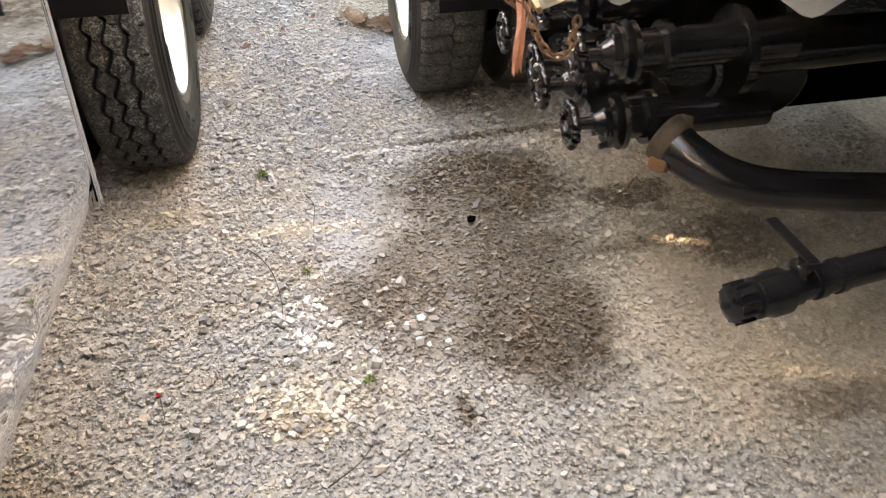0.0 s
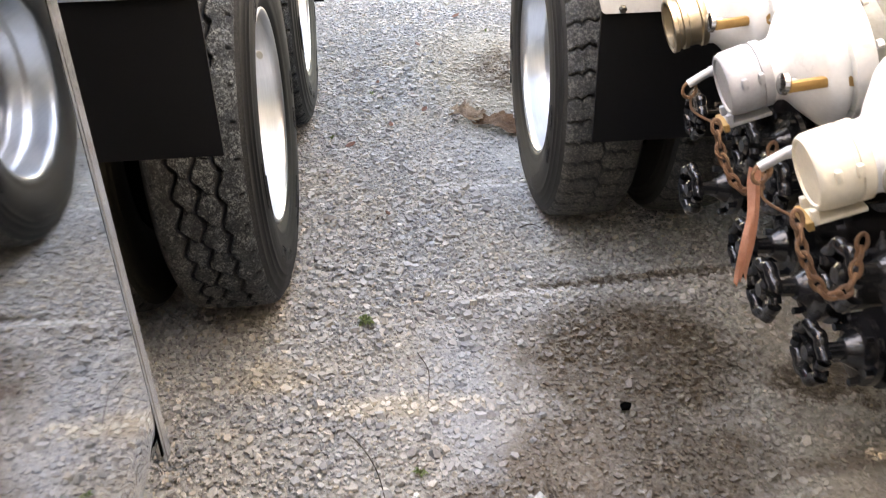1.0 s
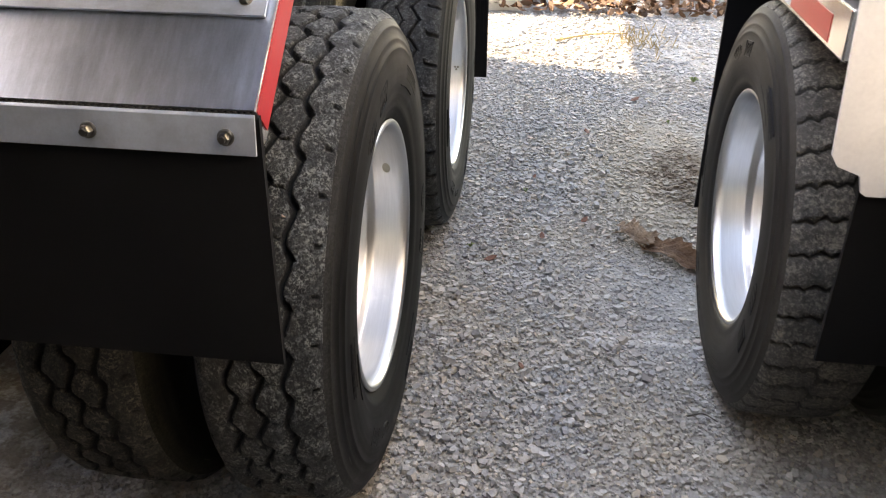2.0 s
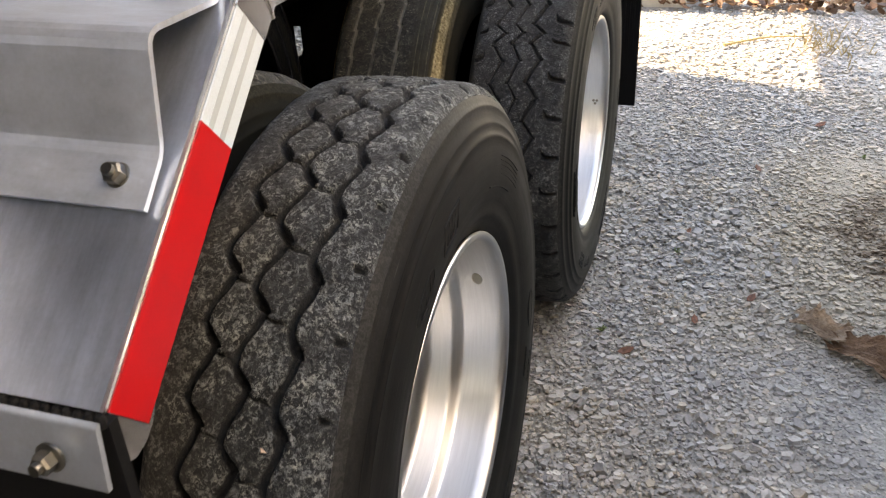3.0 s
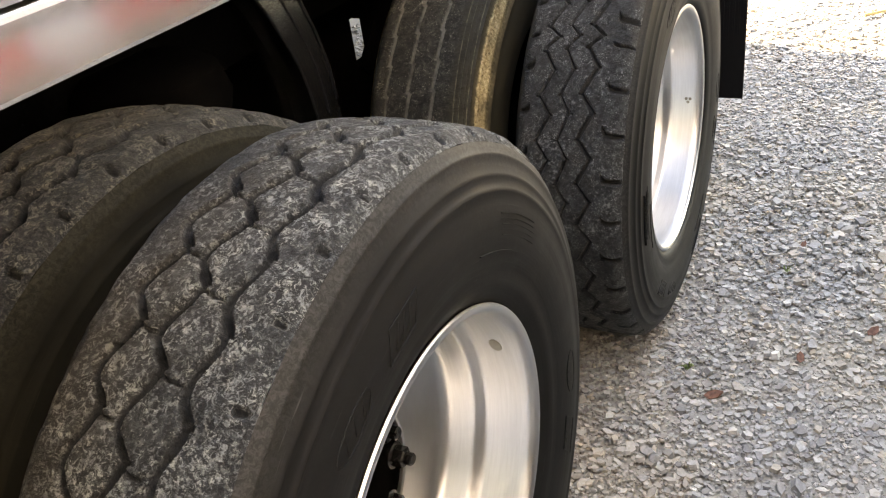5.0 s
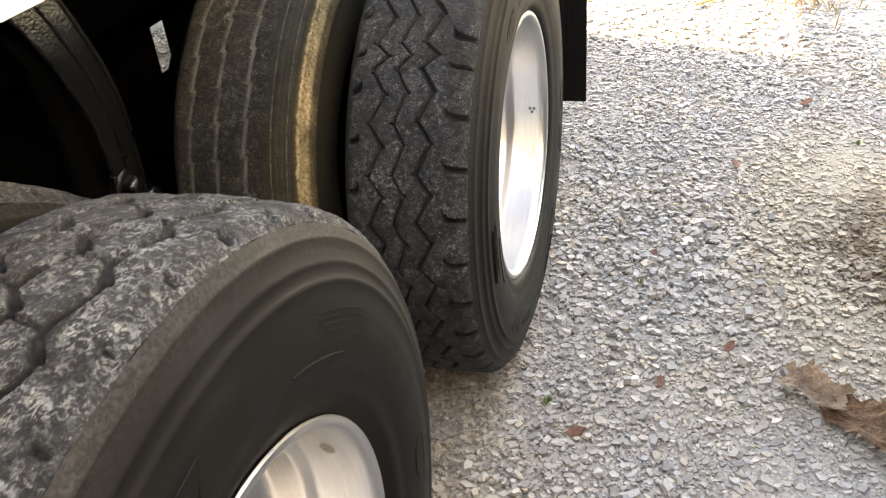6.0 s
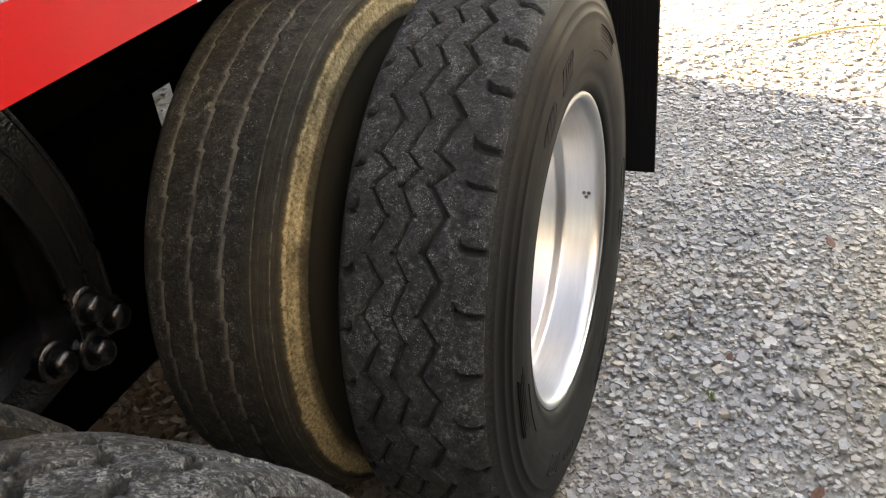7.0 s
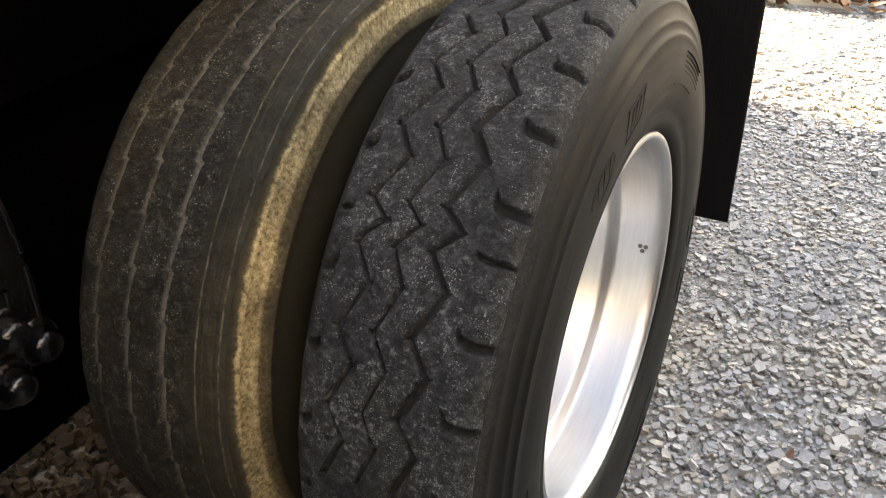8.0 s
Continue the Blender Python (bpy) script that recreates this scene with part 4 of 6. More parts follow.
size = 0.0045 * np.exp(rng.normal(0.22, 0.42, len(xy))) * (1 - 0.30 * near)
calm = np.clip((xy[:, 1] - 2.8) / 1.2, 0, 1)
keep = rng.uniform(0, 1, len(xy)) > 0.38 * packed_side(xy)
loose = link("loose_gravel", scatter("loose_gravel", xy[keep], np.clip(size[keep], 0.0028, 0.0150), 0.50 - 0.10 * calm[keep], STONE, 0.50, 0.26 - 0.12 * calm[keep]))
tagged(loose, "loose broken limestone chips, grey to tan, covering the yard", "gravel", kind="stuff")
xy = spread(9000, -2.4, -1.2, 3.2, 5.0)
dirt = link("dirt_clods", scatter("dirt_clods", xy, np.clip(0.008 * np.exp(rng.normal(0.1, 0.45, len(xy))), 0.004, 0.02), 0.6, SOIL, 0.4, 0.3))
tagged(dirt, "dark brown crumbled earth and stones under the truck", "dirt", kind="stuff")
xy = spread(52000, -1.0, 2.1, 0.8, 4.2)
fine = link("fine_gravel", scatter("fine_gravel", xy, np.clip(0.0032 * np.exp(rng.normal(0.2, 0.35, len(xy))), 0.002, 0.008), 0.58, STONE, 0.45, 0.26))
tagged(fine, "fine packed gravel chips on the yard", "gravel", kind="stuff")
xy = np.concatenate([spread(9000, -3.0, 3.0, 4.4, 6.4), spread(24000, -3.0, 3.0, 6.1, 8.0)])
far = link("far_gravel", scatter("far_gravel", xy, np.clip(0.008 * np.exp(rng.normal(0.2, 0.35, len(xy))), 0.004, 0.02), 0.36, STONE, 0.3, 0.16))
tagged(far, "sunlit and shaded gravel chips farther along the yard", "gravel", kind="stuff")


def heap(n, cx, cy, rx, ry):
    t, r = rng.uniform(0, 6.283, n), np.sqrt(rng.uniform(0, 1, n)) * rng.uniform(0.5, 1.15, n)
    return np.stack([cx + rx * r * np.cos(t), cy + ry * r * np.sin(t)], -1)


for kind, spots in ((PALESTONE, ((80, 0.03, 1.80, 0.10, 0.16), (16, 0.30, 1.66, 0.20, 0.20))), (TANSTONE, ((170, 0.03, 1.49, 0.20, 0.12), (70, 0.02, 2.25, 0.24, 0.05)))):
    xy = np.concatenate([heap(*q) for q in spots])
    size = np.clip(0.0068 * np.exp(rng.normal(0.1, 0.35, len(xy))), 0.004, 0.014)
    pile = link("pale_gravel", scatter("pale_gravel", xy, size, 0.5, kind, 0.6, 0.25))
    tagged(pile, "patch of paler, larger limestone chips on the yard" if kind is PALESTONE else "patch of tan limestone chips on the yard", "gravel", kind="stuff")


# ---- the polished truck ----
truck = thing("polished_truck", "polished aluminium truck with tandem wheels on a gravel yard", "truck")
DOT_AT = -6.6
XF = -0.32  # outer face of its side
YA, YB, ZW = 2.919, 4.221, 0.520
make_wheel(truck, -0.311, YA, 0.517, block_tread, 0.528, TREAD_DUSTY, marks=3, spin=12, n=1560, across=130)
make_wheel(truck, -0.311, YB, 0.520, zigzag_tread, 0.517, TREAD, marks=5, spin=40, n=1800, across=180)
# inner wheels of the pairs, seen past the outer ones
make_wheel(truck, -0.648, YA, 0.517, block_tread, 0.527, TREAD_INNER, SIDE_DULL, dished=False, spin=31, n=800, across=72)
make_wheel(truck, -0.648, YB, 0.520, rib_tread, 0.512, TREAD_RIB, MUDDY, dished=False, spin=5, n=1300, across=230, half=0.122)
# sticker inside the first rim
first = [o for o in truck.children if o.name.startswith("wheel")][0]
part("sticker", box((0.035, 0.028, 0.001), (-0.045, 0.0, 0.0)), BLUE, first, "small blue and white sticker").matrix_local = pose(0, 0, 0, -71 - 12, 0, 0) @ Matrix.Translation((0, 0, -0.2738)) @ pose(0, 0, 0)

second = [o for o in truck.children if o.name.startswith("wheel")][1]
for k in range(3):
    t = 2 * math.pi * k / 3 + 0.5
    dot = part("stamped_dot", lathe([(0, 0.0042), (0.0012, 0.0042), (0.0016, 0.003)], pose(0, 0, 0), 12), STEEL, second)
    dot.matrix_local = pose(0, 0, 0, DOT_AT - 40, 0, 0) @ Matrix.Translation((-0.032 + 0.006 * math.cos(t), 0.2813, 0.006 * math.sin(t))) @ pose(0, 0, 0, 90, 0, 0)

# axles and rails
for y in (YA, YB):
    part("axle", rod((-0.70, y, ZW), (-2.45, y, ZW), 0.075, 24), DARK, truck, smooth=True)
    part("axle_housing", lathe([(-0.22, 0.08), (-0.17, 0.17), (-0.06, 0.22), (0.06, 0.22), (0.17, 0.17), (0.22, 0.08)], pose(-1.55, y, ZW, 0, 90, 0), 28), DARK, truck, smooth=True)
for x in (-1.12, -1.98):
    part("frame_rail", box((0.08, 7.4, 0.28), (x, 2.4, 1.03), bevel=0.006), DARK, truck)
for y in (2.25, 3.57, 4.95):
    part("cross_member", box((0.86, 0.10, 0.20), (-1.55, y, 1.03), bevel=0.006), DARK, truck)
for y in (YA, YB):
    for k in range(2):
        part("far_wheel", lathe([(-0.13, 0.30), (-0.13, 0.44), (-0.11, 0.50), (0.11, 0.50), (0.13, 0.44), (0.13, 0.30)], pose(-2.32 - 0.33 * k, y, 0.505, 0, 90, 0), 48), FLAP, truck, smooth=True)


def suspension():
    """Curved black hanger arm between the axles, with clamp bolts."""
    line = curve_points([(-1.03, 3.618, 1.06), (-1.02, 3.652, 0.985), (-1.01, 3.690, 0.875), (-1.003, 3.702, 0.76), (-1.0, 3.692, 0.60)], 8)
    bm = bmesh.new()
    rows = []
    for i, p in enumerate(line):
        a, b = line[min(i + 1, len(line) - 1)], line[max(i - 1, 0)]
        d = (a - b).normalized()
        side = Vector((1, 0, 0))
        nrm = d.cross(side).normalized()
        w, h = 0.046, 0.044 - 0.006 * i / len(line)
        ring = [(-w, -h), (-w * 0.7, -h * 1.3), (w * 0.7, -h * 1.3), (w, -h), (w, h), (w * 0.45, h), (w * 0.4, h * 0.6), (-w * 0.4, h * 0.6), (-w * 0.45, h), (-w, h)]
        rows.append([bm.verts.new(p + side * u + nrm * v) for u, v in ring])
    for lo, hi in zip(rows, rows[1:]):
        n = len(lo)
        for k in range(n):
            bm.faces.new((lo[k], lo[(k + 1) % n], hi[(k + 1) % n], hi[k]))
    bm.faces.new(rows[0])
    bm.faces.new(list(reversed(rows[-1])))
    bmesh.ops.recalc_face_normals(bm, faces=bm.faces[:])
    arm = part("suspension_arm", bm, LUMPY, truck, "glossy black curved suspension arm", True)
    for off, r in ((-0.050, 0.0065), (-0.004, 0.007), (0.050, 0.0065)):
        pts = []
        for i, p in enumerate(line):
            d = (line[min(i + 1, len(line) - 1)] - line[max(i - 1, 0)]).normalized()
            pts.append(p + Vector((0.043, 0, 0)) + d.cross(Vector((1, 0, 0))).normalized() * off * (1 - 0.25 * i / len(line)))
        part("arm_rib", tube(pts, r, 12), LUMPY, arm, smooth=True)
    for y, z in ((3.595, 0.632), (3.684, 0.672), (3.722, 0.630), (3.668, 0.597)):
        bm = bmesh.new()
        mm = along((-0.97, y, z), (-0.80, y, z))
        add_lathe(bm, [(0.0, 0.034), (0.016, 0.034), (0.020, 0.030), (0.021, 0.025)], mm, 28)
        add_lathe(bm, [(0.021, 0.0235), (0.036, 0.0235), (0.042, 0.0205), (0.046, 0.014), (0.048, 0.006)], mm, 24)
        part("arm_bolt", bm, LUMPY, truck, smooth=True)
    part("spring_seat", box((0.11, 0.26, 0.09), (-1.03, 3.62, 0.60), (8, 0, 0), 0.03), LUMPY, truck, smooth=True)
    part("air_spring", lathe([(0, 0.10), (0.02, 0.13), (0.07, 0.145), (0.12, 0.13), (0.14, 0.10), (0.16, 0.13), (0.21, 0.145), (0.26, 0.13), (0.28, 0.10)], pose(-1.02, 3.28, 0.72), 32), DARK, truck, smooth=True)
    part("brake_chamber", lathe([(0, 0.05), (0.015, 0.085), (0.06, 0.09), (0.065, 0.098), (0.08, 0.098), (0.085, 0.09), (0.13, 0.085), (0.15, 0.05)], pose(-0.98, 3.42, 0.50, 75, 0, 20), 28), BLACK, truck, smooth=True)


suspension()
# near black plates added as shade behind inner wheels, with a small opening
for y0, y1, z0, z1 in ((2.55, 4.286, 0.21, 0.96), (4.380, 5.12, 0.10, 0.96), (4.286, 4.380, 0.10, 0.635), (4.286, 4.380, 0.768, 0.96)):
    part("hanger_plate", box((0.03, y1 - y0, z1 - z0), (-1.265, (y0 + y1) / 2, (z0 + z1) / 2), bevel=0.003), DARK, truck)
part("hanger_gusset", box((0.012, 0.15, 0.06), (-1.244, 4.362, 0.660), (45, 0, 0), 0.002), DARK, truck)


# stepped fender over the first wheel
X0 = -0.98
part("fender_sheet", strip(rounded([(2.243, 1.0775), (2.386, 1.2035), (2.50, 1.3045)]), X0, XF - 0.001), SHEET, truck, "hazy bare aluminium fender sheet")
part("flap_strip", strip(rounded([(2.234, 1.077), (2.231, 1.074), (2.226, 1.026)], 0.003), X0, XF + 0.0015, 0.004), PALESHEET, truck, "bolted aluminium clamp strip")
step = rounded([(2.341, 1.166), (2.372, 1.196), (2.384, 1.274), (2.472, 1.274), (2.490, 1.296)], 0.010)
step = [Vector((p.x - 0.004, p.y + 0.004)) for p in step]
part("fender_step", strip(step, X0, XF - 0.010, 0.0045), PALESHEET, truck, "folded aluminium step on the fender")
# black wall added where deep shade lies past the wheels
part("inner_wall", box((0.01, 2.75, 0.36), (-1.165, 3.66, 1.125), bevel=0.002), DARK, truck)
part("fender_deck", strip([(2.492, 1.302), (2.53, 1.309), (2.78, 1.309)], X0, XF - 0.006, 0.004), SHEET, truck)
# unseen covers added to keep skylight off the inner wheels
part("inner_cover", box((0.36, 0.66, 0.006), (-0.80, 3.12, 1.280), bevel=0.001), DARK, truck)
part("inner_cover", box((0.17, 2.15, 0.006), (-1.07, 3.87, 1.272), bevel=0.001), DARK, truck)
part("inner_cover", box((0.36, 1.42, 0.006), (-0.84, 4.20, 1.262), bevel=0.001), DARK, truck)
part("mudflap", strip([(2.239, 1.072), (2.240, 0.85), (2.243, 0.702)], X0, XF + 0.0045, 0.009), FLAP, truck, "plain black rubber mudflap")
part("mudflap", strip([(4.935, 1.25), (4.935, 0.8), (4.93, 0.325)], X0 - 0.05, -0.262, 0.012), FLAP, truck, "ribbed black rubber mudflap")
for k in range(44):
    x = -0.268 - 0.016 * k
    part("flap_rib", box((0.007, 0.004, 0.90), (x, 4.9335, 0.785), bevel=0.001), FLAP, truck)


bead = bmesh.new()
add_lathe(bead, [(0, 0.0040), (0.006, 0.0040), (0.009, 0.0022)], pose(0, 0, 0), 8)
first_bead = part("flap_bead", bead, FLAP, truck, smooth=True)
first_bead.location = (X0 + 0.004, 2.2385, 1.070)
for k in range(1, 80):
    link("flap_bead", first_bead.data, truck).location = (X0 + 0.004 + 0.0083 * k, 2.2385, 1.070)


def bolt(at, way, r=0.008):
    bm = bmesh.new()
    mm = along(at, Vector(at) + Vector(way))
    add_lathe(bm, [(0, r * 1.35), (0.002, r * 1.35), (0.003, r * 1.1)], mm, 24)
    add_lathe(bm, [(0.003, r), (0.010, r), (0.012, r * 0.8)], mm, 6)
    add_lathe(bm, [(0.012, r * 0.55), (0.016, r * 0.55)], mm, 12)
    return part("bolt", bm, STEEL, truck)


for x in (-0.354, -0.532, -0.71, -0.89):
    bolt((x, 2.2245, 1.050), (0, -1, 0.1))
for x in (-0.358, -0.60, -0.84):
    bolt((x, 2.352, 1.187), (0, -0.70, 0.71))
    bolt((x, 2.467, 1.293), (0, -0.70, 0.71), 0.008)


def slope_bar():
    """Square tube with a mitred top end and a rounded foot, leaning along the fender."""
    a, b = Vector((2.262, 1.062)), Vector((2.508, 1.279))
    d = (b - a).normalized()
    nrm = Vector((-d.y, d.x))
    bm = bmesh.new()
    n = (b - a).length
    m = Matrix(((0, 0, 1, XF - 0.025), (d.x, nrm.x, 0, a.x), (d.y, nrm.y, 0, a.y), (0, 0, 0, 1)))
    add_box(bm, (n + 0.012, 0.049, 0.05), m @ Matrix.Translation((n / 2 + 0.001, 0, 0)), 0.004)
    bar = part("slope_bar", bm, RAIL, truck, "buffed aluminium tube edging the fender")
    outline = [(2.249, 1.076), (2.2485, 1.034), (2.251, 1.029), (2.259, 1.026), (2.272, 1.030), (2.282, 1.038), (2.290, 1.050), (2.288, 1.076)]
    foot = bmesh.new()
    sides = [[foot.verts.new((x, y, z)) for y, z in outline] for x in (XF - 0.022, XF - 0.0006)]
    foot.faces.new(list(reversed(sides[0])))
    foot.faces.new(sides[1])
    for k in range(len(outline)):
        q = (k + 1) % len(outline)
        foot.faces.new((sides[0][k], sides[0][q], sides[1][q], sides[1][k]))
    bmesh.ops.recalc_face_normals(foot, faces=foot.faces[:])
    part("bar_foot", foot, RAIL, bar, "rounded folded end of the tube")
    split = 0.203
    for u0, u1, mat, name, lab in ((-0.003, split, RED_TAPE, "red_tape", "red reflective tape"), (split, n - 0.016, WHITE_TAPE, "white_tape", "white reflective tape")):
        bm = bmesh.new()
        add_box(bm, (u1 - u0, 0.0455, 0.0012), m @ Matrix.Translation(((u0 + u1) / 2, -0.0012, 0.0258)))
        ob = part(name, bm, mat, bar, lab)
        if mat is WHITE_TAPE:
            for off in (-0.008, 0.009):
                bm = bmesh.new()
                add_box(bm, (u1 - u0, 0.0065, 0.0004), m @ Matrix.Translation(((u0 + u1) / 2, off, 0.0267)))
                part("tape_band", bm, WHITE_BAND, bar)
    weld = curve_points([(XF + 0.0005, 2.519, 1.2535), (XF + 0.0015, 2.512, 1.270), (XF + 0.0015, 2.505, 1.288), (XF, 2.497, 1.305), (XF - 0.02, 2.494, 1.309)], 12)
    part("weld_bead", tube(weld, [0.0030 + 0.0003 * math.sin(2.6 * i) for i in range(len(weld))], 10), RAIL, bar, "bright weld bead at the corner", True)
    bm = bmesh.new()
    add_box(bm, (0.038, 0.049, 0.002), m @ Matrix.Translation((n - 0.012, 0, 0.0262)), 0.0008)
    part("corner_patch", bm, RAIL, bar)


slope_bar()
RAIL_AT = pose(XF - 0.025, 3.762, 1.2930, 0.5)


def on_rail(size, at, bevel=0.0):
    bm = bmesh.new()
    add_box(bm, size, RAIL_AT @ Matrix.Translation(at), bevel)
    return bm


rail = part("side_rail", on_rail((0.05, 2.52, 0.047), (0, 0, 0), 0.004), RAIL, truck, "buffed aluminium side rail over the wheels")
for y0, y1, mat, name, lab in ((2.88, 3.03, WHITE_TAPE, "white_tape", "white reflective tape"), (3.03, 3.337, RED_TAPE, "red_tape", "red reflective tape"), (3.337, 3.49, WHITE_TAPE, "white_tape", "white reflective tape"), (3.49, 3.79, RED_TAPE, "red_tape", "red reflective tape")):
    part(name, on_rail((0.0012, y1 - y0, 0.045), (0.026, (y0 + y1) / 2 - 3.762, 0)), mat, rail, lab)


def side_panel():
    """Mirror polished box side with a rolled lower edge and a flanged end."""
    line = rounded([(-0.60, 0.535), (-0.372, 0.505), (-0.322, 0.585), (-0.322, 0.70), (-0.322, 1.90)], 0.06, 10)
    ys = np.linspace(-2.5, 1.535, 420)

    def dent(y, z):
        low = max(0.0, min(1.0, (0.66 - z) / 0.10))
        return 0.0012 * math.sin(3 * y + 4 * z) + low * (0.0016 * math.sin(31 * y + 22 * z) + 0.0012 * math.sin(67 * y - 60 * z + 2 * math.sin(9 * y)))

    co = np.array([[(p.x + dent(y, p.y), y, p.y + 0.5 * dent(1.7 * y, p.y)) for p in line] for y in ys])
    panel = link("side_panel", grid_mesh("side_panel", co, False, MIRROR), truck, "mirror polished aluminium box side")
    bm = bmesh.new()
    add_box(bm, (0.016, 0.024, 1.38), pose(-0.3265, 1.5505, 1.235), 0.003)
    part("panel_edge", bm, RAIL, panel, "bare metal folded edge")
    bm = bmesh.new()
    add_box(bm, (0.003, 0.004, 1.36), pose(-0.3235, 1.5365, 1.240), 0.0008)
    part("panel_seam", bm, DARK, panel, "dark seam beside the edge")
    bm = bmesh.new()
    add_box(bm, (0.60, 0.02, 1.30), pose(-0.64, 1.552, 1.25), 0.002)
    part("box_end", bm, DARK, panel)
    return panel


side_panel()
# upper works out of view, added to shade the lane: cover, block and tank
# unseen low box added to block light under the truck
part("under_tank", box((1.30, 4.0, 0.42), (-1.32, -0.48, 0.33), bevel=0.05), DARK, truck, smooth=True)
part("catwalk", box((0.90, 1.24, 0.06), (-0.79, 2.18, 1.77), bevel=0.006), DARK, truck)
part("cab_block", box((2.3, 2.6, 2.1), (-1.55, 0.1, 2.3), bevel=0.12), TANKWHITE, truck, smooth=True)
tank = bmesh.new()
add_lathe(tank, [(0, 0.55), (0.06, 0.85), (0.16, 0.98), (5.0, 0.98), (5.12, 0.85), (5.18, 0.55)], pose(-1.55, 3.35, 2.37, -90, 0, 0), 48)
part("tank", tank, CABPAINT, truck, smooth=True)
# unseen screen against the sun; its slits let thin streaks through
last = -6.8
for y0, y1, z0, z1 in ((2.483, 2.501, 2.29, 2.66), (2.695, 2.711, 2.36, 2.62), (3.066, 3.090, 2.27, 2.37)):
    for ya, yb, za, zb in ((last, y0, 0.05, 2.76), (y0, y1, 0.05, z0), (y0, y1, z1, 2.76)):
        part("far_side_box", box((0.06, yb - ya, zb - za), (-2.72, (ya + yb) / 2, (za + zb) / 2), bevel=0.002), CABPAINT, truck)
    last = y1
part("far_side_box", box((0.06, 7.10 - last, 2.71), (-2.72, (7.10 + last) / 2, 1.405), bevel=0.002), CABPAINT, truck)
part("far_side_box", box((0.06, 8.22, 0.60), (-2.72, -2.69, 3.06), bevel=0.002), CABPAINT, truck)
part("far_side_box", box((0.06, 5.0, 1.5), (-2.72, 9.60, 2.905), (4.9, 0, 0), bevel=0.002), CABPAINT, truck)
# unseen blocks added to darken the ground at the rear
part("far_step", box((0.30, 2.4, 1.46), (-3.15, 6.2, 0.75), bevel=0.02), DARK, truck)
part("rear_skirt", box((2.3, 0.55, 0.9), (-1.55, 5.42, 0.95), bevel=0.02), DARK, truck)


# ---- the tanker beside it ----
tanker = thing("tanker_trailer", "white and black tanker with outlet valves along its side", "tanker")
CX, CY = 0.521, 3.337
make_wheel(tanker, CX, CY, 0.497, lug_tread, 0.512, TREAD_GREY, SIDE_BROWN, outward=-1, n=720, across=64, spin=7, marks=8)
make_wheel(tanker, CX + 0.337, CY, 0.497, lug_tread, 0.512, TREAD_GREY, SIDE_BROWN, outward=-1, dished=False, n=720, across=64, spin=21)
part("axle", rod((0.9, CY, 0.49), (2.6, CY, 0.49), 0.07, 24), DARK, tanker, smooth=True)
part("mudflap", strip([(2.675, 0.86), (2.678, 0.65), (2.680, 0.490)], 0.556, 1.16, 0.009), FLAP, tanker, "plain black rubber mudflap")
part("mudflap", strip([(4.00, 1.2), (4.00, 0.6), (4.00, 0.19)], 0.535, 1.14, 0.010), FLAP, tanker, "black rubber mudflap")
def plate(outline, y, thick):
    bm = bmesh.new()
    a = [bm.verts.new((x, y, z)) for x, z in outline]
    b2 = [bm.verts.new((x, y + thick, z)) for x, z in outline]
    bm.faces.new(a)
    bm.faces.new(list(reversed(b2)))
    for k in range(len(a)):
        bm.faces.new((a[k], b2[k], b2[(k + 1) % len(a)], a[(k + 1) % len(a)]))
    bmesh.ops.recalc_face_normals(bm, faces=bm.faces[:])
    return bm


part("bracket_plate", plate(((0.478, 1.30), (0.495, 0.905), (0.507, 0.886), (0.545, 0.872), (0.553, 0.842), (0.562, 0.836), (0.80, 0.836), (0.80, 1.30)), 2.660, 0.008), WHITE, tanker, "white painted bracket plate with three bolts")
for x, z in ((0.566, 1.015), (0.596, 1.016), (0.582, 1.036)):
    part("bolt", lathe([(0, 0.009), (0.006, 0.009), (0.009, 0.005)], along((x, 2.659, z), (x, 2.5, z)), 6), STEEL, tanker)
part("bolt", lathe([(0, 0.010), (0.008, 0.010), (0.011, 0.006)], along((0.60, 2.65, 0.850), (0.60, 2.5, 0.850)), 6), STEEL, tanker)


def frame_of(axis):
    return Vector(axis).normalized().to_track_quat("Z", "Y").to_matrix().to_4x4()


LEVER_UP = 0.034


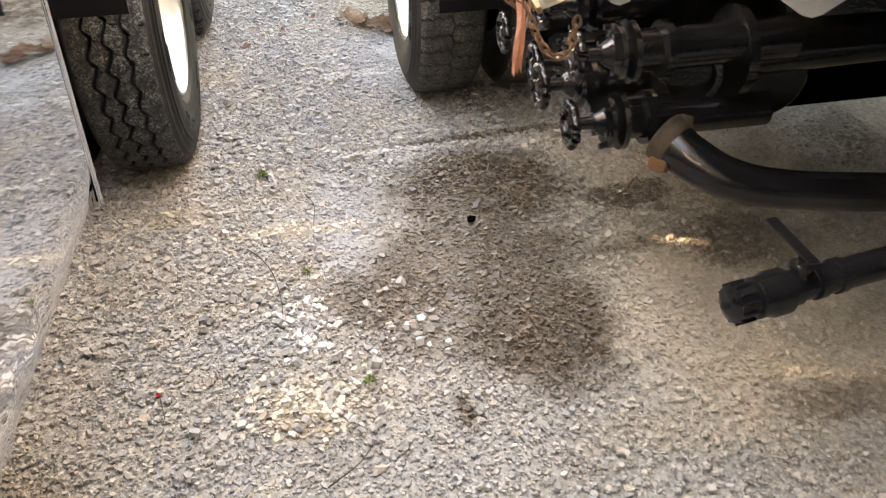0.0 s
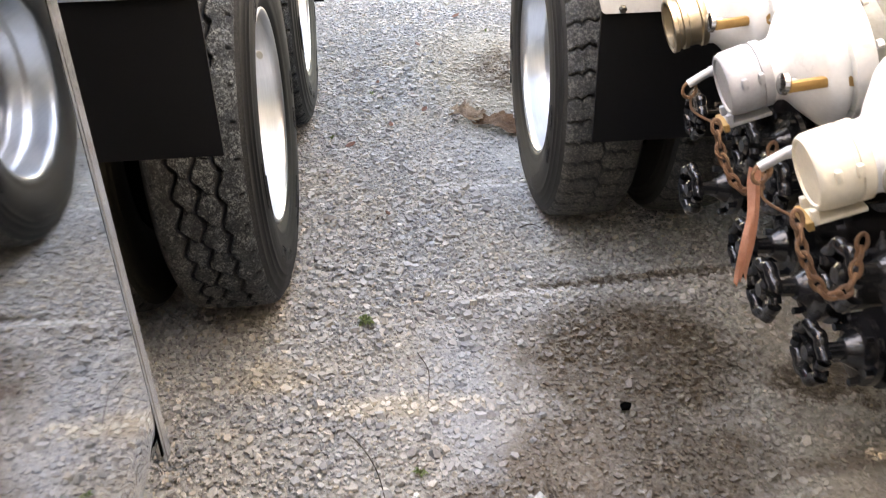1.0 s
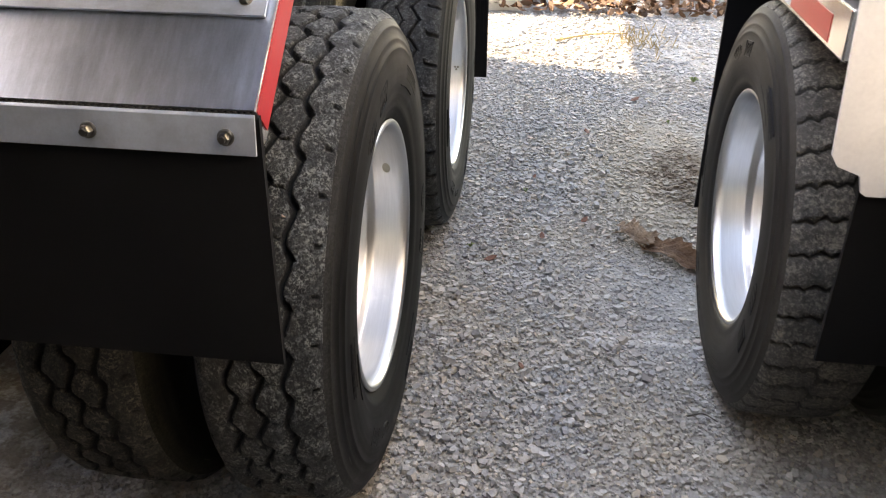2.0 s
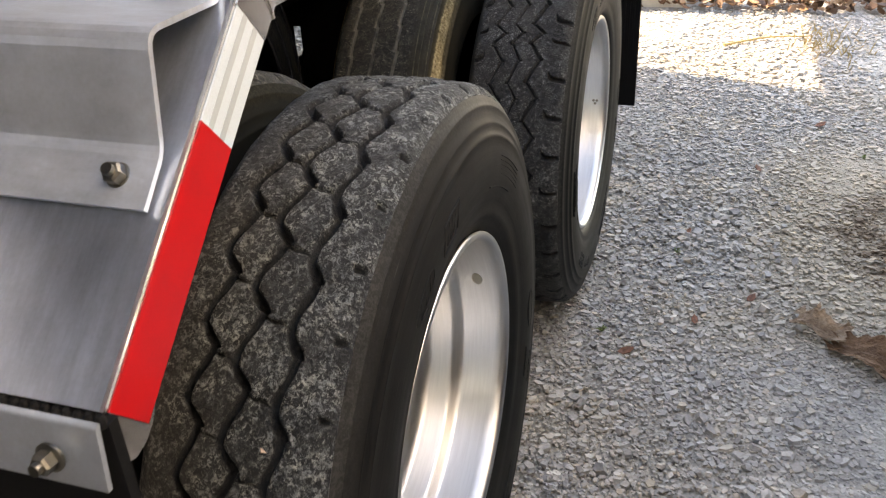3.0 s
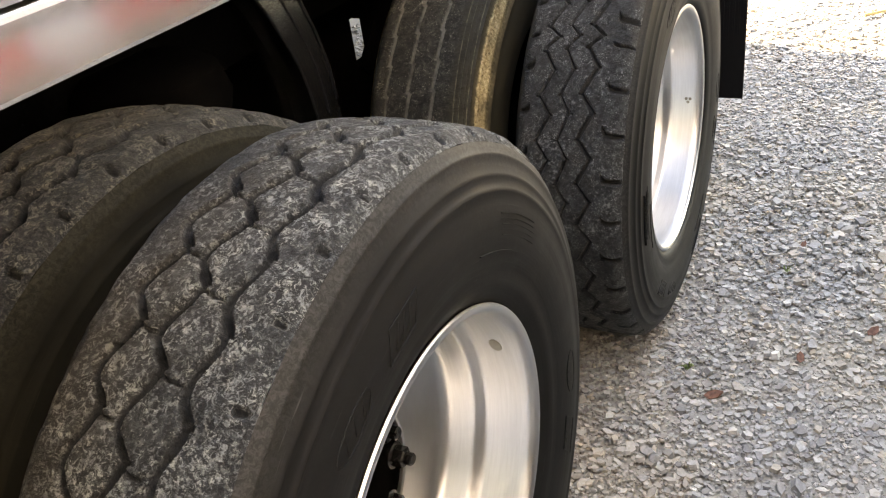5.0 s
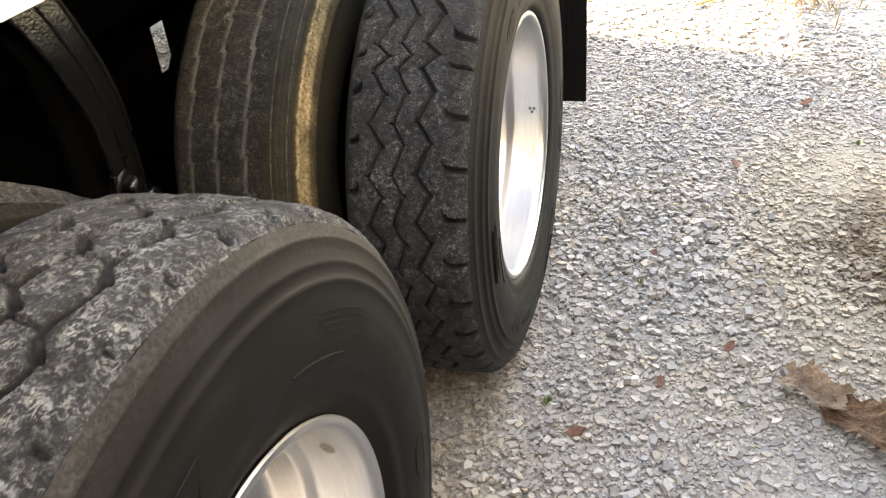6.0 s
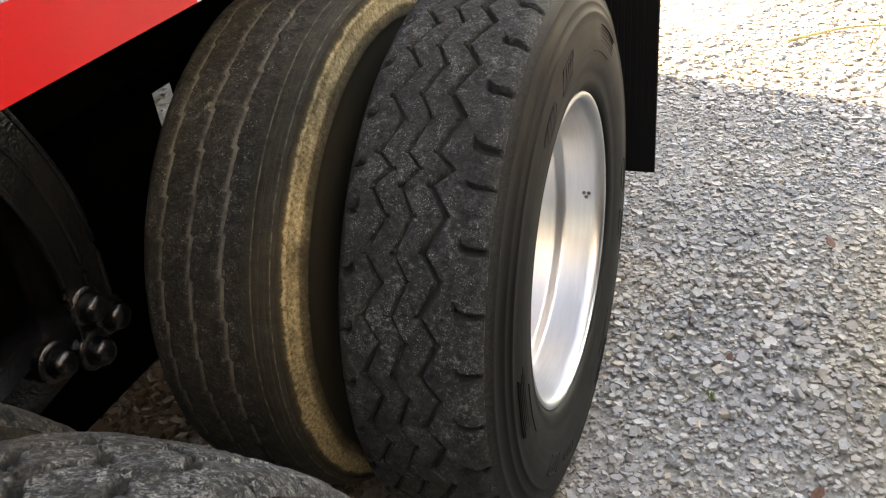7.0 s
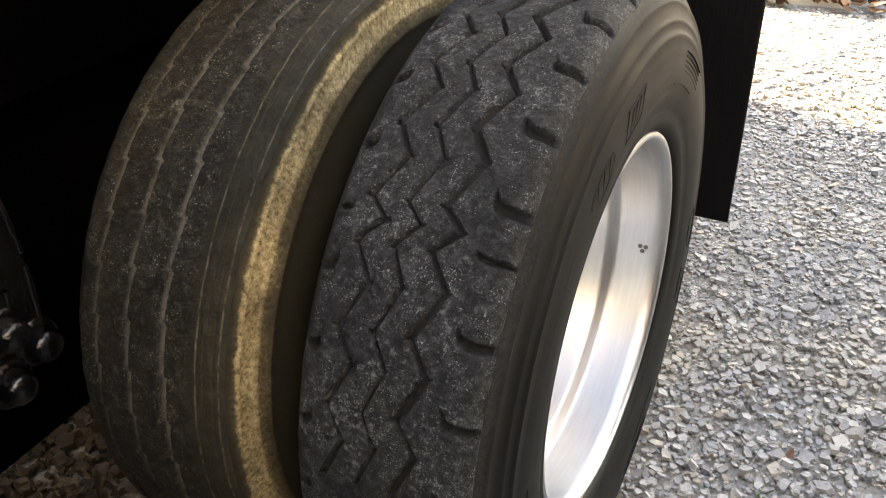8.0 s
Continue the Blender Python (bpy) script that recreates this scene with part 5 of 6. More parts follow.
def outlet(at, capped, cap_mat, body_mat, bell=0.098, tilt=18, reach=1.0):
    """Bell shaped outlet valve: nozzle or dust cap, threaded neck, bell and flange; built along -x, then tilted."""
    axis = Vector((-math.cos(radians(tilt)), 0.06, -math.sin(radians(tilt))))
    m = Matrix.Translation(at) @ frame_of(axis)
    body = part("outlet_valve", lathe([(-0.188, 0.070), (-0.186, bell * 0.90), (-0.184, bell * 0.98), (-0.178, bell), (-0.152, bell), (-0.149, bell - 0.010), (-0.142, bell - 0.010), (-0.139, bell), (-0.122, bell), (-0.114, bell - 0.006), (-0.102, bell - 0.022), (-0.090, 0.074), (-0.080, 0.058), (-0.072, 0.050), (-0.056, 0.047)], m, 48), body_mat, tanker, smooth=True)
    part("valve_pipe", lathe([(-0.42, 0.078), (-0.245, 0.078), (-0.240, 0.096), (-0.222, 0.096), (-0.218, 0.078), (-0.186, 0.078)], m, 36), SHADEDWHITE, body, "pipe behind the valve, greyed for shade", True)
    neck = [(-0.062, 0.047), (-0.058, 0.0495), (-0.050, 0.0495), (-0.048, 0.0455), (-0.040, 0.0445), (-0.028, 0.0445), (-0.026, 0.0475), (-0.018, 0.0475), (-0.016, 0.0445), (-0.010, 0.0445)]
    part("outlet_neck", lathe(neck + [(-0.008, 0.0495), (0.0, 0.050), (0.002, 0.046), (0.0, 0.042), (-0.05, 0.040), (-0.052, 0.0)], m, 40, caps=False), (DULLNECK if cap_mat is CREAM else GREYCAST) if not capped else body_mat, body, smooth=True)
    if capped:
        cap = part("dust_cap", lathe([(-0.056, 0.049), (-0.053, 0.053), (-0.040, 0.053), (-0.039, 0.0505), (-0.034, 0.0505), (-0.033, 0.053), (-0.010, 0.0525), (0.004, 0.0515), (0.010, 0.049), (0.012, 0.0465), (0.012, 0.043), (0.009, 0.0415), (0.008, 0.0)], m, 44, caps=False), cap_mat, body, smooth=True)
        for z in (-0.036, -0.010):
            bm = bmesh.new()
            add_box(bm, (0.010, 0.020, 0.010), m @ pose(0.0515, 0.014, z), 0.004)
            part("cap_lug", bm, cap_mat, cap, smooth=True)
        tip = Vector((-0.060, -0.006, 0.052))
        bm = bmesh.new()
        add_tube(bm, curve_points([m @ Vector((-0.046, 0.010, -0.012)), m @ Vector((-0.058, 0.004, 0.018)), m @ tip], 6), [0.0085] * 6 + [0.007] * 7, 12)
        part("cam_arm", bm, GREYCAST, body, "grey cast cam arm", True)
        ringpts = [m @ (tip + Vector((0.004 * math.cos(a), 0.013 * math.sin(a) - 0.010, 0.012 * math.cos(a)))) for a in np.linspace(0, 2 * math.pi, 18, endpoint=False)]
        part("pull_ring", tube(ringpts, 0.0028, 8, True), RUST, body)
        wire = curve_points([m @ (tip + Vector((0, -0.02, 0))), m @ Vector((-0.050, -0.050, 0.055)), m @ Vector((-0.028, -0.072, 0.030)), m @ Vector((-0.008, -0.074, 0.012))], 6)
        part("wire_loop", tube(wire, 0.0022, 8), RUST, body, "rusty wire loop", True)
        # carrying strap of the cap, bent round below it
        lm = m @ pose(0, 0, 0, 0, 0, -90)
        bm = bmesh.new()
        add_box(bm, (0.007, 0.046, 0.070), lm @ pose(0.062, 0.0, -0.016), 0.002)
        add_box(bm, (0.022, 0.010, 0.010), lm @ pose(0.054, 0.018, 0.014), 0.002)
        add_box(bm, (0.022, 0.010, 0.010), lm @ pose(0.054, -0.018, 0.014), 0.002)
        part("cap_handle", bm, cap_mat, cap, smooth=True)
        bm = bmesh.new()
        add_box(bm, (0.014, 0.048, 0.010), lm @ pose(0.064, 0.0, 0.022), 0.002)
        part("handle_pad", bm, BRASS, cap, "yellowed pad on the cap handle")
    for k in range(10):
        t = 2 * math.pi * (k + 0.5) / 10
        part("flange_bolt", lathe([(0, 0.007), (0.008, 0.007), (0.010, 0.004)], m @ Matrix.Translation(((bell - 0.004) * math.cos(t), (bell - 0.004) * math.sin(t), -0.186)) @ pose(0, 0, 0, 180, 0, 0), 6), body_mat, body)
    # brass lever and locking knob below the bell
    px, py, pz = at
    bm = bmesh.new()
    add_box(bm, (0.105, 0.012, 0.017), pose(px + 0.088, py - 0.106, pz + LEVER_UP, 0, -4, 5), 0.004)
    add_lathe(bm, [(-0.009, 0.010), (-0.006, 0.0125), (0.006, 0.0125), (0.009, 0.010)], pose(px + 0.140, py - 0.1015, pz + LEVER_UP + 0.0037, 90, 0, 0), 20)
    part("lever", bm, BRASS, body, "yellowed brass handle", True)
    part("lever_boss", lathe([(0, 0.010), (0.003, 0.016), (0.010, 0.017), (0.013, 0.014), (0.014, 0.009), (0.024, 0.009)], along((px + 0.030, py - 0.103, pz + LEVER_UP), (px + 1, py - 0.103, pz + LEVER_UP)), 24), CHROME, body, smooth=True)
    return body


outlet((0.544, 2.14, 0.955), False, CREAM, WHITE, 0.112, 14)
outlet((0.565, 1.885, 0.935), True, GREYCAST, WHITE, 0.112, 18)
outlet((0.556, 1.564, 0.933), True, CREAM, WHITE, 0.112, 18)
outlet((0.572, 2.44, 0.984), False, GREYCAST, WHITE, 0.112, 14)


def hand_valve(at, turn=0.0, big=0.043, stem=0.072, dark=BLACK):
    """Black gate valve seen from its wheel: scalloped hand wheel, stem, bonnet and bolted flanges; along +x."""
    m = Matrix.Translation(at) @ pose(0, 0, 0, 0, 90, 0) @ pose(0, 0, 0, 0, 0, turn)
    body = part("gate_valve", lathe([(stem - 0.02, 0.020), (stem, 0.034), (stem + 0.004, 0.052), (stem + 0.008, 0.060), (stem + 0.018, 0.061), (stem + 0.021, 0.040), (stem + 0.032, 0.038), (stem + 0.035, 0.066), (stem + 0.047, 0.067), (stem + 0.050, 0.045), (stem + 0.14, 0.045)], m, 32), dark, tanker, "glossy black painted gate valve", True)
    bm = bmesh.new()
    pts, rr = [], []
    for k in range(48):
        t = 2 * math.pi * k / 48
        wob = big + 0.0035 * math.cos(8 * t)
        pts.append(m @ Vector((wob * math.cos(t), wob * math.sin(t), 0)))
    add_tube(bm, pts, 0.0115, 10, True)
    for k in range(4):
        t = math.pi * k / 2
        add_tube(bm, [m @ Vector((0.012 * math.cos(t), 0.012 * math.sin(t), 0.008)), m @ Vector((big * math.cos(t), big * math.sin(t), 0.0))], 0.009, 8)
    add_lathe(bm, [(-0.010, 0.012), (-0.004, 0.019), (0.016, 0.019), (0.020, 0.014), (stem, 0.016)], m, 16)
    part("hand_wheel", bm, dark, body, "glossy black scalloped hand wheel", True)
    for k in range(6):
        t = 2 * math.pi * k / 6 + 0.3
        part("flange_bolt", lathe([(0, 0.007), (0.012, 0.007), (0.014, 0.004)], m @ Matrix.Translation((0.054 * math.cos(t), 0.054 * math.sin(t), stem - 0.008)), 6), dark, body)
    return body


for at, turn in (((0.675, 1.674, 0.552), 20), ((0.636, 1.786, 0.603), 50), ((0.668, 1.955, 0.585), 10), ((0.650, 2.20, 0.586), 33), ((0.690, 2.33, 0.70), 70), ((0.660, 1.62, 0.735), 15), ((0.655, 1.86, 0.765), 40), ((0.70, 2.08, 0.735), 5)):
    hand_valve(at, turn)
for y, z in ((1.674, 0.552), (1.786, 0.603), (1.955, 0.585), (2.20, 0.586), (1.62, 0.735), (1.86, 0.765), (2.08, 0.735), (2.33, 0.70)):
    part("branch_pipe", lathe([(0, 0.06), (0.018, 0.06), (0.02, 0.045), (0.30, 0.045)], along((0.84, y, z), (1.2, y, z)), 24), BLACK, tanker, smooth=True)
for x, z, r in ((1.14, 0.62, 0.09), (1.30, 0.82, 0.12), (1.60, 0.74, 0.13), (2.0, 0.80, 0.15)):
    part("header_pipe", rod((x, 1.66, z), (x, 2.9, z), r, 32, chamfer=0.006), BLACK, tanker, "black painted header pipe", True)
for y in (1.68, 1.9, 2.3):
    part("pipe_band", lathe([(0, 0.155), (0.03, 0.155)], along((1.30, y, 0.82), (1.30, y + 1, 0.82)), 32), BLACK, tanker, smooth=True)
# dark boxes added to fill the black space past the valves
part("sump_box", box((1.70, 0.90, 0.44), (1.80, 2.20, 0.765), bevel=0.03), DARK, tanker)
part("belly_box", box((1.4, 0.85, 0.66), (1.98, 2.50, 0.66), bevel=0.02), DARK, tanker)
# unseen skirt and plate added to cut light under the tanker
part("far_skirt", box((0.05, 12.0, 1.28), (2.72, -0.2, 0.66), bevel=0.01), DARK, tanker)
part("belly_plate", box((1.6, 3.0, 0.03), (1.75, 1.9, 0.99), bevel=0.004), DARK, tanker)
part("manifold_flange", lathe([(0, 0.085), (0.02, 0.085), (0.022, 0.07), (0.05, 0.07), (0.05, 0.056), (0.02, 0.052)], along((0.96, 1.72, 0.64), (0.93, 1.60, 0.64)), 36), BLACK, tanker, smooth=True)
for k in range(8):
    t = 2 * math.pi * k / 8
    part("flange_bolt", lathe([(0, 0.009), (0.022, 0.009)], along((0.96 + 0.074 * math.cos(t), 1.70, 0.64 + 0.074 * math.sin(t)), (0.94 + 0.074 * math.cos(t), 1.60, 0.64 + 0.074 * math.sin(t))), 6), BLACK, tanker)
for y, z, x in ((1.66, 0.70, 1.02), (1.80, 0.90, 1.05), (1.60, 0.92, 1.22)):
    part("cross_pipe", rod((x, y, z), (x + 1.2, y + 0.05, z), 0.06, 24, chamfer=0.004), BLACK, tanker, smooth=True)
    part("pipe_flange", lathe([(0, 0.10), (0.022, 0.10)], along((x, y, z), (x + 1, y, z)), 28), BLACK, tanker, smooth=True)
bend = curve_points([(0.872, 1.600, 0.536), (0.910, 1.548, 0.508), (0.985, 1.502, 0.470), (1.11, 1.482, 0.440), (1.36, 1.440, 0.425), (2.0, 1.33, 0.41)], 8)
part("lower_pipe", tube(bend, [0.052 - 0.008 * min(1.0, i / 26) for i in range(len(bend))], 28), BLACK, tanker, "glossy black bent outlet pipe", True)
clamp = part("pipe_clamp", lathe([(-0.002, 0.052), (0.000, 0.056), (0.007, 0.058), (0.012, 0.055), (0.026, 0.055), (0.031, 0.058), (0.038, 0.056), (0.040, 0.052)], along((0.868, 1.607, 0.538), (0.902, 1.560, 0.515)), 36), DUSTRUST, tanker, "dusty rusted grooved pipe clamp", True)
part("clamp_lug", box((0.030, 0.046, 0.030), (0.845, 1.560, 0.492), (0, 20, 40), 0.008), RUST, clamp, smooth=True)
part("clamp_lug", box((0.022, 0.034, 0.024), (0.920, 1.612, 0.566), (0, 20, 40), 0.008), DUSTRUST, clamp, smooth=True)
part("clamp_bolt", rod((0.827, 1.572, 0.488), (0.869, 1.542, 0.494), 0.007, 8), RUST, clamp)


def chain(pts, parent, pitch=0.0175):
    line = curve_points(pts, 40)
    done, k, last = 0.0, 0, line[0]
    for p in line[1:]:
        done += (p - last).length
        if done >= pitch:
            d = (p - last).normalized()
            m = Matrix.Translation(p) @ d.to_track_quat("Z", "Y").to_matrix().to_4x4() @ pose(0, 0, 0, 0, 0, 90 * (k % 2) + 20)
            ringp = [m @ Vector((0.0068 * math.cos(t), 0, 0.0122 * math.sin(t))) for t in np.linspace(0, 2 * math.pi, 16, endpoint=False)]
            part("chain_link", tube(ringp, 0.0031, 6, True), RUST, parent)
            done, k = 0.0, k + 1
        last = p


c1 = thing("rusty_chain", "rusty brown steel chain hanging from a dust cap", "chain", "chains on the valves")
chain([(0.520, 1.530, 0.905), (0.532, 1.505, 0.845), (0.565, 1.495, 0.793), (0.605, 1.510, 0.790), (0.630, 1.545, 0.835)], c1)
copy_thing(c1, pose(0.005, 0.30, 0.0))
strap = bmesh.new()
rows = []
for i in range(17):
    t = i / 16
    mid = Vector((0.574 - 0.008 * t + 0.005 * math.sin(4.2 * t + 0.4), 1.765 - 0.045 * t + 0.004 * math.sin(8 * t), 0.842 - 0.166 * t))
    w = 0.0085 + 0.0050 * t + 0.0012 * math.sin(11 * t)
    tw = -0.30 + 0.55 * t
    across = Vector((math.cos(tw), math.sin(tw), 0.06))
    row = []
    for u in (-1, -0.6, -0.2, 0.2, 0.6, 1):
        fold = 0.0055 * math.cos(2.9 * u + 1.6 * t) + 0.0018 * math.sin(9 * u + 13 * t)
        fray = -0.016 * abs(math.sin(4.3 * u + 0.6)) if i == 16 else 0.0
        row.append(strap.verts.new(mid + across * w * u + Vector((0, -fold, fray))))
    rows.append(row)
for lo, hi in zip(rows, rows[1:]):
    for k in range(5):
        strap.faces.new((lo[k], lo[k + 1], hi[k + 1], hi[k]))
bmesh.ops.solidify(strap, geom=strap.faces[:], thickness=0.0025)
tagged(part("orange_strap", strap, STRAP, smooth=True), "frayed faded orange webbing strap hanging over the valves", "strap")

board = bmesh.new()
add_box(board, (1.05, 0.105, 0.020), pose(-1.20, 2.465, 0.012, 0, 0, 2), 0.003)
tagged(part("wooden_board", board, BOARD), "weathered brown board lying under the truck", "board")

# capped drain with a lever, low under the tanker
drain = part("drain_pipe", tube(curve_points([(0.90, 1.185, 0.395), (1.05, 1.20, 0.405), (1.35, 1.235, 0.42), (2.0, 1.30, 0.46)], 6), 0.032, 24), BLACK, tanker, "black drain pipe with a capped end", True)
a, b = Vector((0.832, 1.160, 0.405)), Vector((1.05, 1.20, 0.405))
part("drain_cap", lathe([(-0.006, 0.010), (-0.005, 0.018), (0.0, 0.028), (0.004, 0.037), (0.040, 0.038), (0.044, 0.033), (0.05, 0.033)], along(a, b), 18), BLACK, drain, smooth=True)
part("drain_body", lathe([(0.05, 0.034), (0.055, 0.041), (0.075, 0.041), (0.085, 0.046), (0.12, 0.046), (0.128, 0.036), (0.15, 0.036)], along(a, b), 28), BLACK, drain, smooth=True)
for k in range(12):
    t = 2 * math.pi * k / 12
    bm = bmesh.new()
    add_box(bm, (0.008, 0.005, 0.034), along(a, b) @ pose(0, 0, 0, 0, 0, math.degrees(t)) @ Matrix.Translation((0.0385, 0, 0.023)), 0.0015)
    part("cap_rib", bm, BLACK, drain)
for u in (0.19, 0.24):
    q = a + (b - a).normalized() * u
    part("drain_collar", lathe([(0, 0.036), (0.018, 0.036)], along(q, q + (b - a)), 24), BLACK, drain)
part("drain_stem", lathe([(0, 0.017), (0.018, 0.017), (0.019, 0.022), (0.028, 0.022), (0.030, 0.012), (0.040, 0.010)], pose(0.980, 1.185, 0.432), 16), BLACK, drain, smooth=True)
bm = bmesh.new()
add_box(bm, (0.024, 0.175, 0.006), pose(0.990, 1.245, 0.474, -3, 0, -3), 0.002)
part("drain_lever", bm, BLACK, drain, "flat black valve lever")
part("cap_tip", rod(a, a - (b - a).normalized() * 0.016, 0.006, 10), BLACK, drain)
# tank and rails above the view
part("tank", lathe([(0, 0.55), (0.06, 0.85), (0.16, 0.98), (12.6, 0.98), (12.72, 0.85), (12.78, 0.55)], pose(1.50, -5.6, 2.30, -90, 0, 0), 48), TANKWHITE, tanker, smooth=True)
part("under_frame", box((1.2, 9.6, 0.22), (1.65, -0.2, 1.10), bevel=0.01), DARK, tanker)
side = part("side_rail", box((0.05, 2.75, 0.09), (0.545, 4.175, 1.065), bevel=0.004), RAIL, tanker)
for y0, y1, mat, name in ((2.9, 3.2, RED_TAPE, "red_tape"), (3.2, 3.35, WHITE_TAPE, "white_tape"), (3.35, 3.65, RED_TAPE, "red_tape"), (3.65, 3.8, WHITE_TAPE, "white_tape")):
    part(name, box((0.0012, y1 - y0, 0.05), (0.5195, (y0 + y1) / 2, 1.055), bevel=0), mat, side)
part("fender_deck", box((0.6, 1.5, 0.004), (0.84, 3.40, 1.127), bevel=0), SHEET, tanker)
part("bracket_corner", plate(((0.96, 0.98), (0.975, 0.90), (1.018, 0.864), (1.075, 0.826), (1.098, 0.819), (1.120, 0.824), (1.166, 0.852), (1.21, 0.90), (1.22, 0.98)), 1.50, 0.006), WHITE, tanker, "white pointed bracket")


# ---- small things on the ground ----
def slab(name, at, outline, thick, material, turn, label, category, bend=0.3):
    bm = bmesh.new()
    top = [bm.verts.new((x, y, thick + bend * (0.5 * x * x - 0.2 * y * y) + 0.006 * math.sin(30 * x + 9 * y))) for x, y in outline]
    low = [bm.verts.new((x, y, bend * (0.5 * x * x - 0.2 * y * y))) for x, y in outline]
    bm.faces.new(top)
    bm.faces.new(list(reversed(low)))
    n = len(top)
    for k in range(n):
        bm.faces.new((low[k], low[(k + 1) % n], top[(k + 1) % n], top[k]))
    ob = part(name, bm, material)
    ob.matrix_world = pose(*at, *turn)
    return tagged(ob, label, category)


def bark(at, long, wide, curl, turn, seed, label, mat):
    """A curled, ragged flake of bark."""
    rnd = random.Random(seed)
    n, m = 16, 8
    bm = bmesh.new()
    ends = [(0.72 + 0.28 * rnd.random()) for _ in range(m + 1)], [(0.72 + 0.28 * rnd.random()) for _ in range(m + 1)]
    edge = [(0.65 + 0.35 * rnd.random()) for _ in range(n + 1)], [(0.65 + 0.35 * rnd.random()) for _ in range(n + 1)]
    grid = []
    for i in range(n + 1):
        row = []
        for k in range(m + 1):
            u, w = 2 * i / n - 1, 2 * k / m - 1
            u *= ends[0][k] if u < 0 else ends[1][k]
            w *= (edge[0][i] if w < 0 else edge[1][i]) * (1 - 0.35 * u * u)
            z = curl * w * w + 0.010 * math.sin(5 * u + seed) + 0.003 * math.sin(17 * w + 9 * u)
            row.append(bm.verts.new((long * u, wide * w, z)))
        grid.append(row)
    for i in range(n):
        for k in range(m):
            bm.faces.new((grid[i][k], grid[i + 1][k], grid[i + 1][k + 1], grid[i][k + 1]))
    bmesh.ops.solidify(bm, geom=bm.faces[:], thickness=0.004)
    ob = part("bark_flake", bm, mat)
    ob.matrix_world = pose(*at, rnd.uniform(-8, 8), rnd.uniform(-6, 6), turn)
    return tagged(ob, label, "bark", "bark on the gravel")


bark((0.355, 4.065, 0.030), 0.085, 0.055, 0.040, -25, 3, "curled pale brown bark flake on the gravel", PALEBARK)
bark((0.487, 3.965, 0.026), 0.135, 0.070, 0.022, -38, 8, "long flat brown bark strip on the gravel", BARK)
slab("bark_chip", (0.552, 2.175, 0.012), ((-0.014, -0.006), (-0.009, 0.010), (0.003, 0.012), (0.009, 0.006), (0.015, -0.002), (0.004, -0.011)), 0.009, DARK, (0, 0, 20), "small black lump on the stained gravel", "stone")
for x, y, s, r in ((-0.141, 3.861, 0.022, 10), (0.183, 4.212, 0.018, 50), (0.03, 4.057, 0.016, 95), (0.456, 5.70, 0.024, 20), (0.204, 5.176, 0.02, 120), (-0.02, 4.60, 0.012, 70), (0.0, 3.25, 0.012, 130)):
    slab("dead_leaf", (x, y, 0.012), tuple((s * u, s * w) for u, w in ((-1, 0), (-0.5, 0.55), (0.3, 0.6), (1.1, 0.1), (0.5, -0.5), (-0.4, -0.6))), 0.002, LEAFBROWN, (8, -12, r), "small curled brown leaf on the gravel", "leaf", 6)


def twig(pts, r, label, mat=TWIG):
    line = curve_points(pts, 6)
    bm = bmesh.new()
    add_tube(bm, line, [(0.62 if mat is TWIG else 1.0) * r * (1 - 0.6 * i / len(line)) for i in range(len(line))], 6)
    return tagged(part("twig", bm, mat), label, "twig", "twigs on the gravel")


def on(*pts):
    return [(x, y, z) for x, y, z in pts]


twig(on((-0.122, 2.158, 0.012), (-0.085, 2.10, 0.016), (-0.051, 2.016, 0.016), (-0.031, 1.902, 0.014), (-0.027, 1.815, 0.012)), 0.0035, "thin dark twig on pale gravel")
twig(on((0.06, 2.45, 0.012), (0.085, 2.36, 0.016), (0.075, 2.24, 0.013)), 0.0025, "thin dark twig on blue grey gravel")
twig(on((-0.316, 1.560, 0.014), (-0.309, 1.53, 0.016), (-0.300, 1.49, 0.012)), 0.003, "thin dark twig beside a red scrap")
twig(on((0.05, 1.22, 0.012), (0.12, 1.27, 0.016), (0.16, 1.33, 0.012)), 0.0035, "short brown twig on gravel")
twig(on((0.435, 3.09, 0.014), (0.475, 3.10, 0.018), (0.51, 3.08, 0.012)), 0.004, "short dark twig near the tanker's tyre")
twig(on((0.645, 1.84, 0.012), (0.665, 1.875, 0.020), (0.70, 1.86, 0.012)), 0.003, "curled dark twig on the damp stain")
twig(on((0.02, 6.85, 0.015), (0.25, 7.02, 0.02), (0.48, 7.10, 0.015)), 0.008, "straight dry straw stalk in the sun", STRAW)
slab("red_scrap", (-0.322, 1.567, 0.016), ((-0.005, -0.004), (-0.002, 0.005), (0.005, 0.003), (0.004, -0.004)), 0.003, RED_TAPE, (0, 10, 30), "tiny red plastic scrap on the gravel", "litter")


def weed(at, n, r, seed):
    rnd = random.Random(seed)
    bm = bmesh.new()
    for _ in range(n):
        t, out, up = rnd.uniform(0, 6.283), r * rnd.uniform(0.3, 1.0), r * rnd.uniform(0.25, 0.8)
        d = Vector((math.cos(t), math.sin(t), 0))
        sd = Vector((-d.y, d.x, 0)) * r * rnd.uniform(0.10, 0.2)
        p0, p1, p2 = Vector((0, 0, 0)), d * out * 0.6 + Vector((0, 0, up)), d * out + Vector((0, 0, up * 0.7))
        vs = [bm.verts.new(p) for p in (p0, p1 - sd, p2, p1 + sd)]
        bm.faces.new(vs)
    bmesh.ops.solidify(bm, geom=bm.faces[:], thickness=0.0006)
    ob = part("weed", bm, GREEN)
    ob.location = at
    return tagged(ob, "small green weed sprouting from the gravel", "weed", "weeds in the gravel")


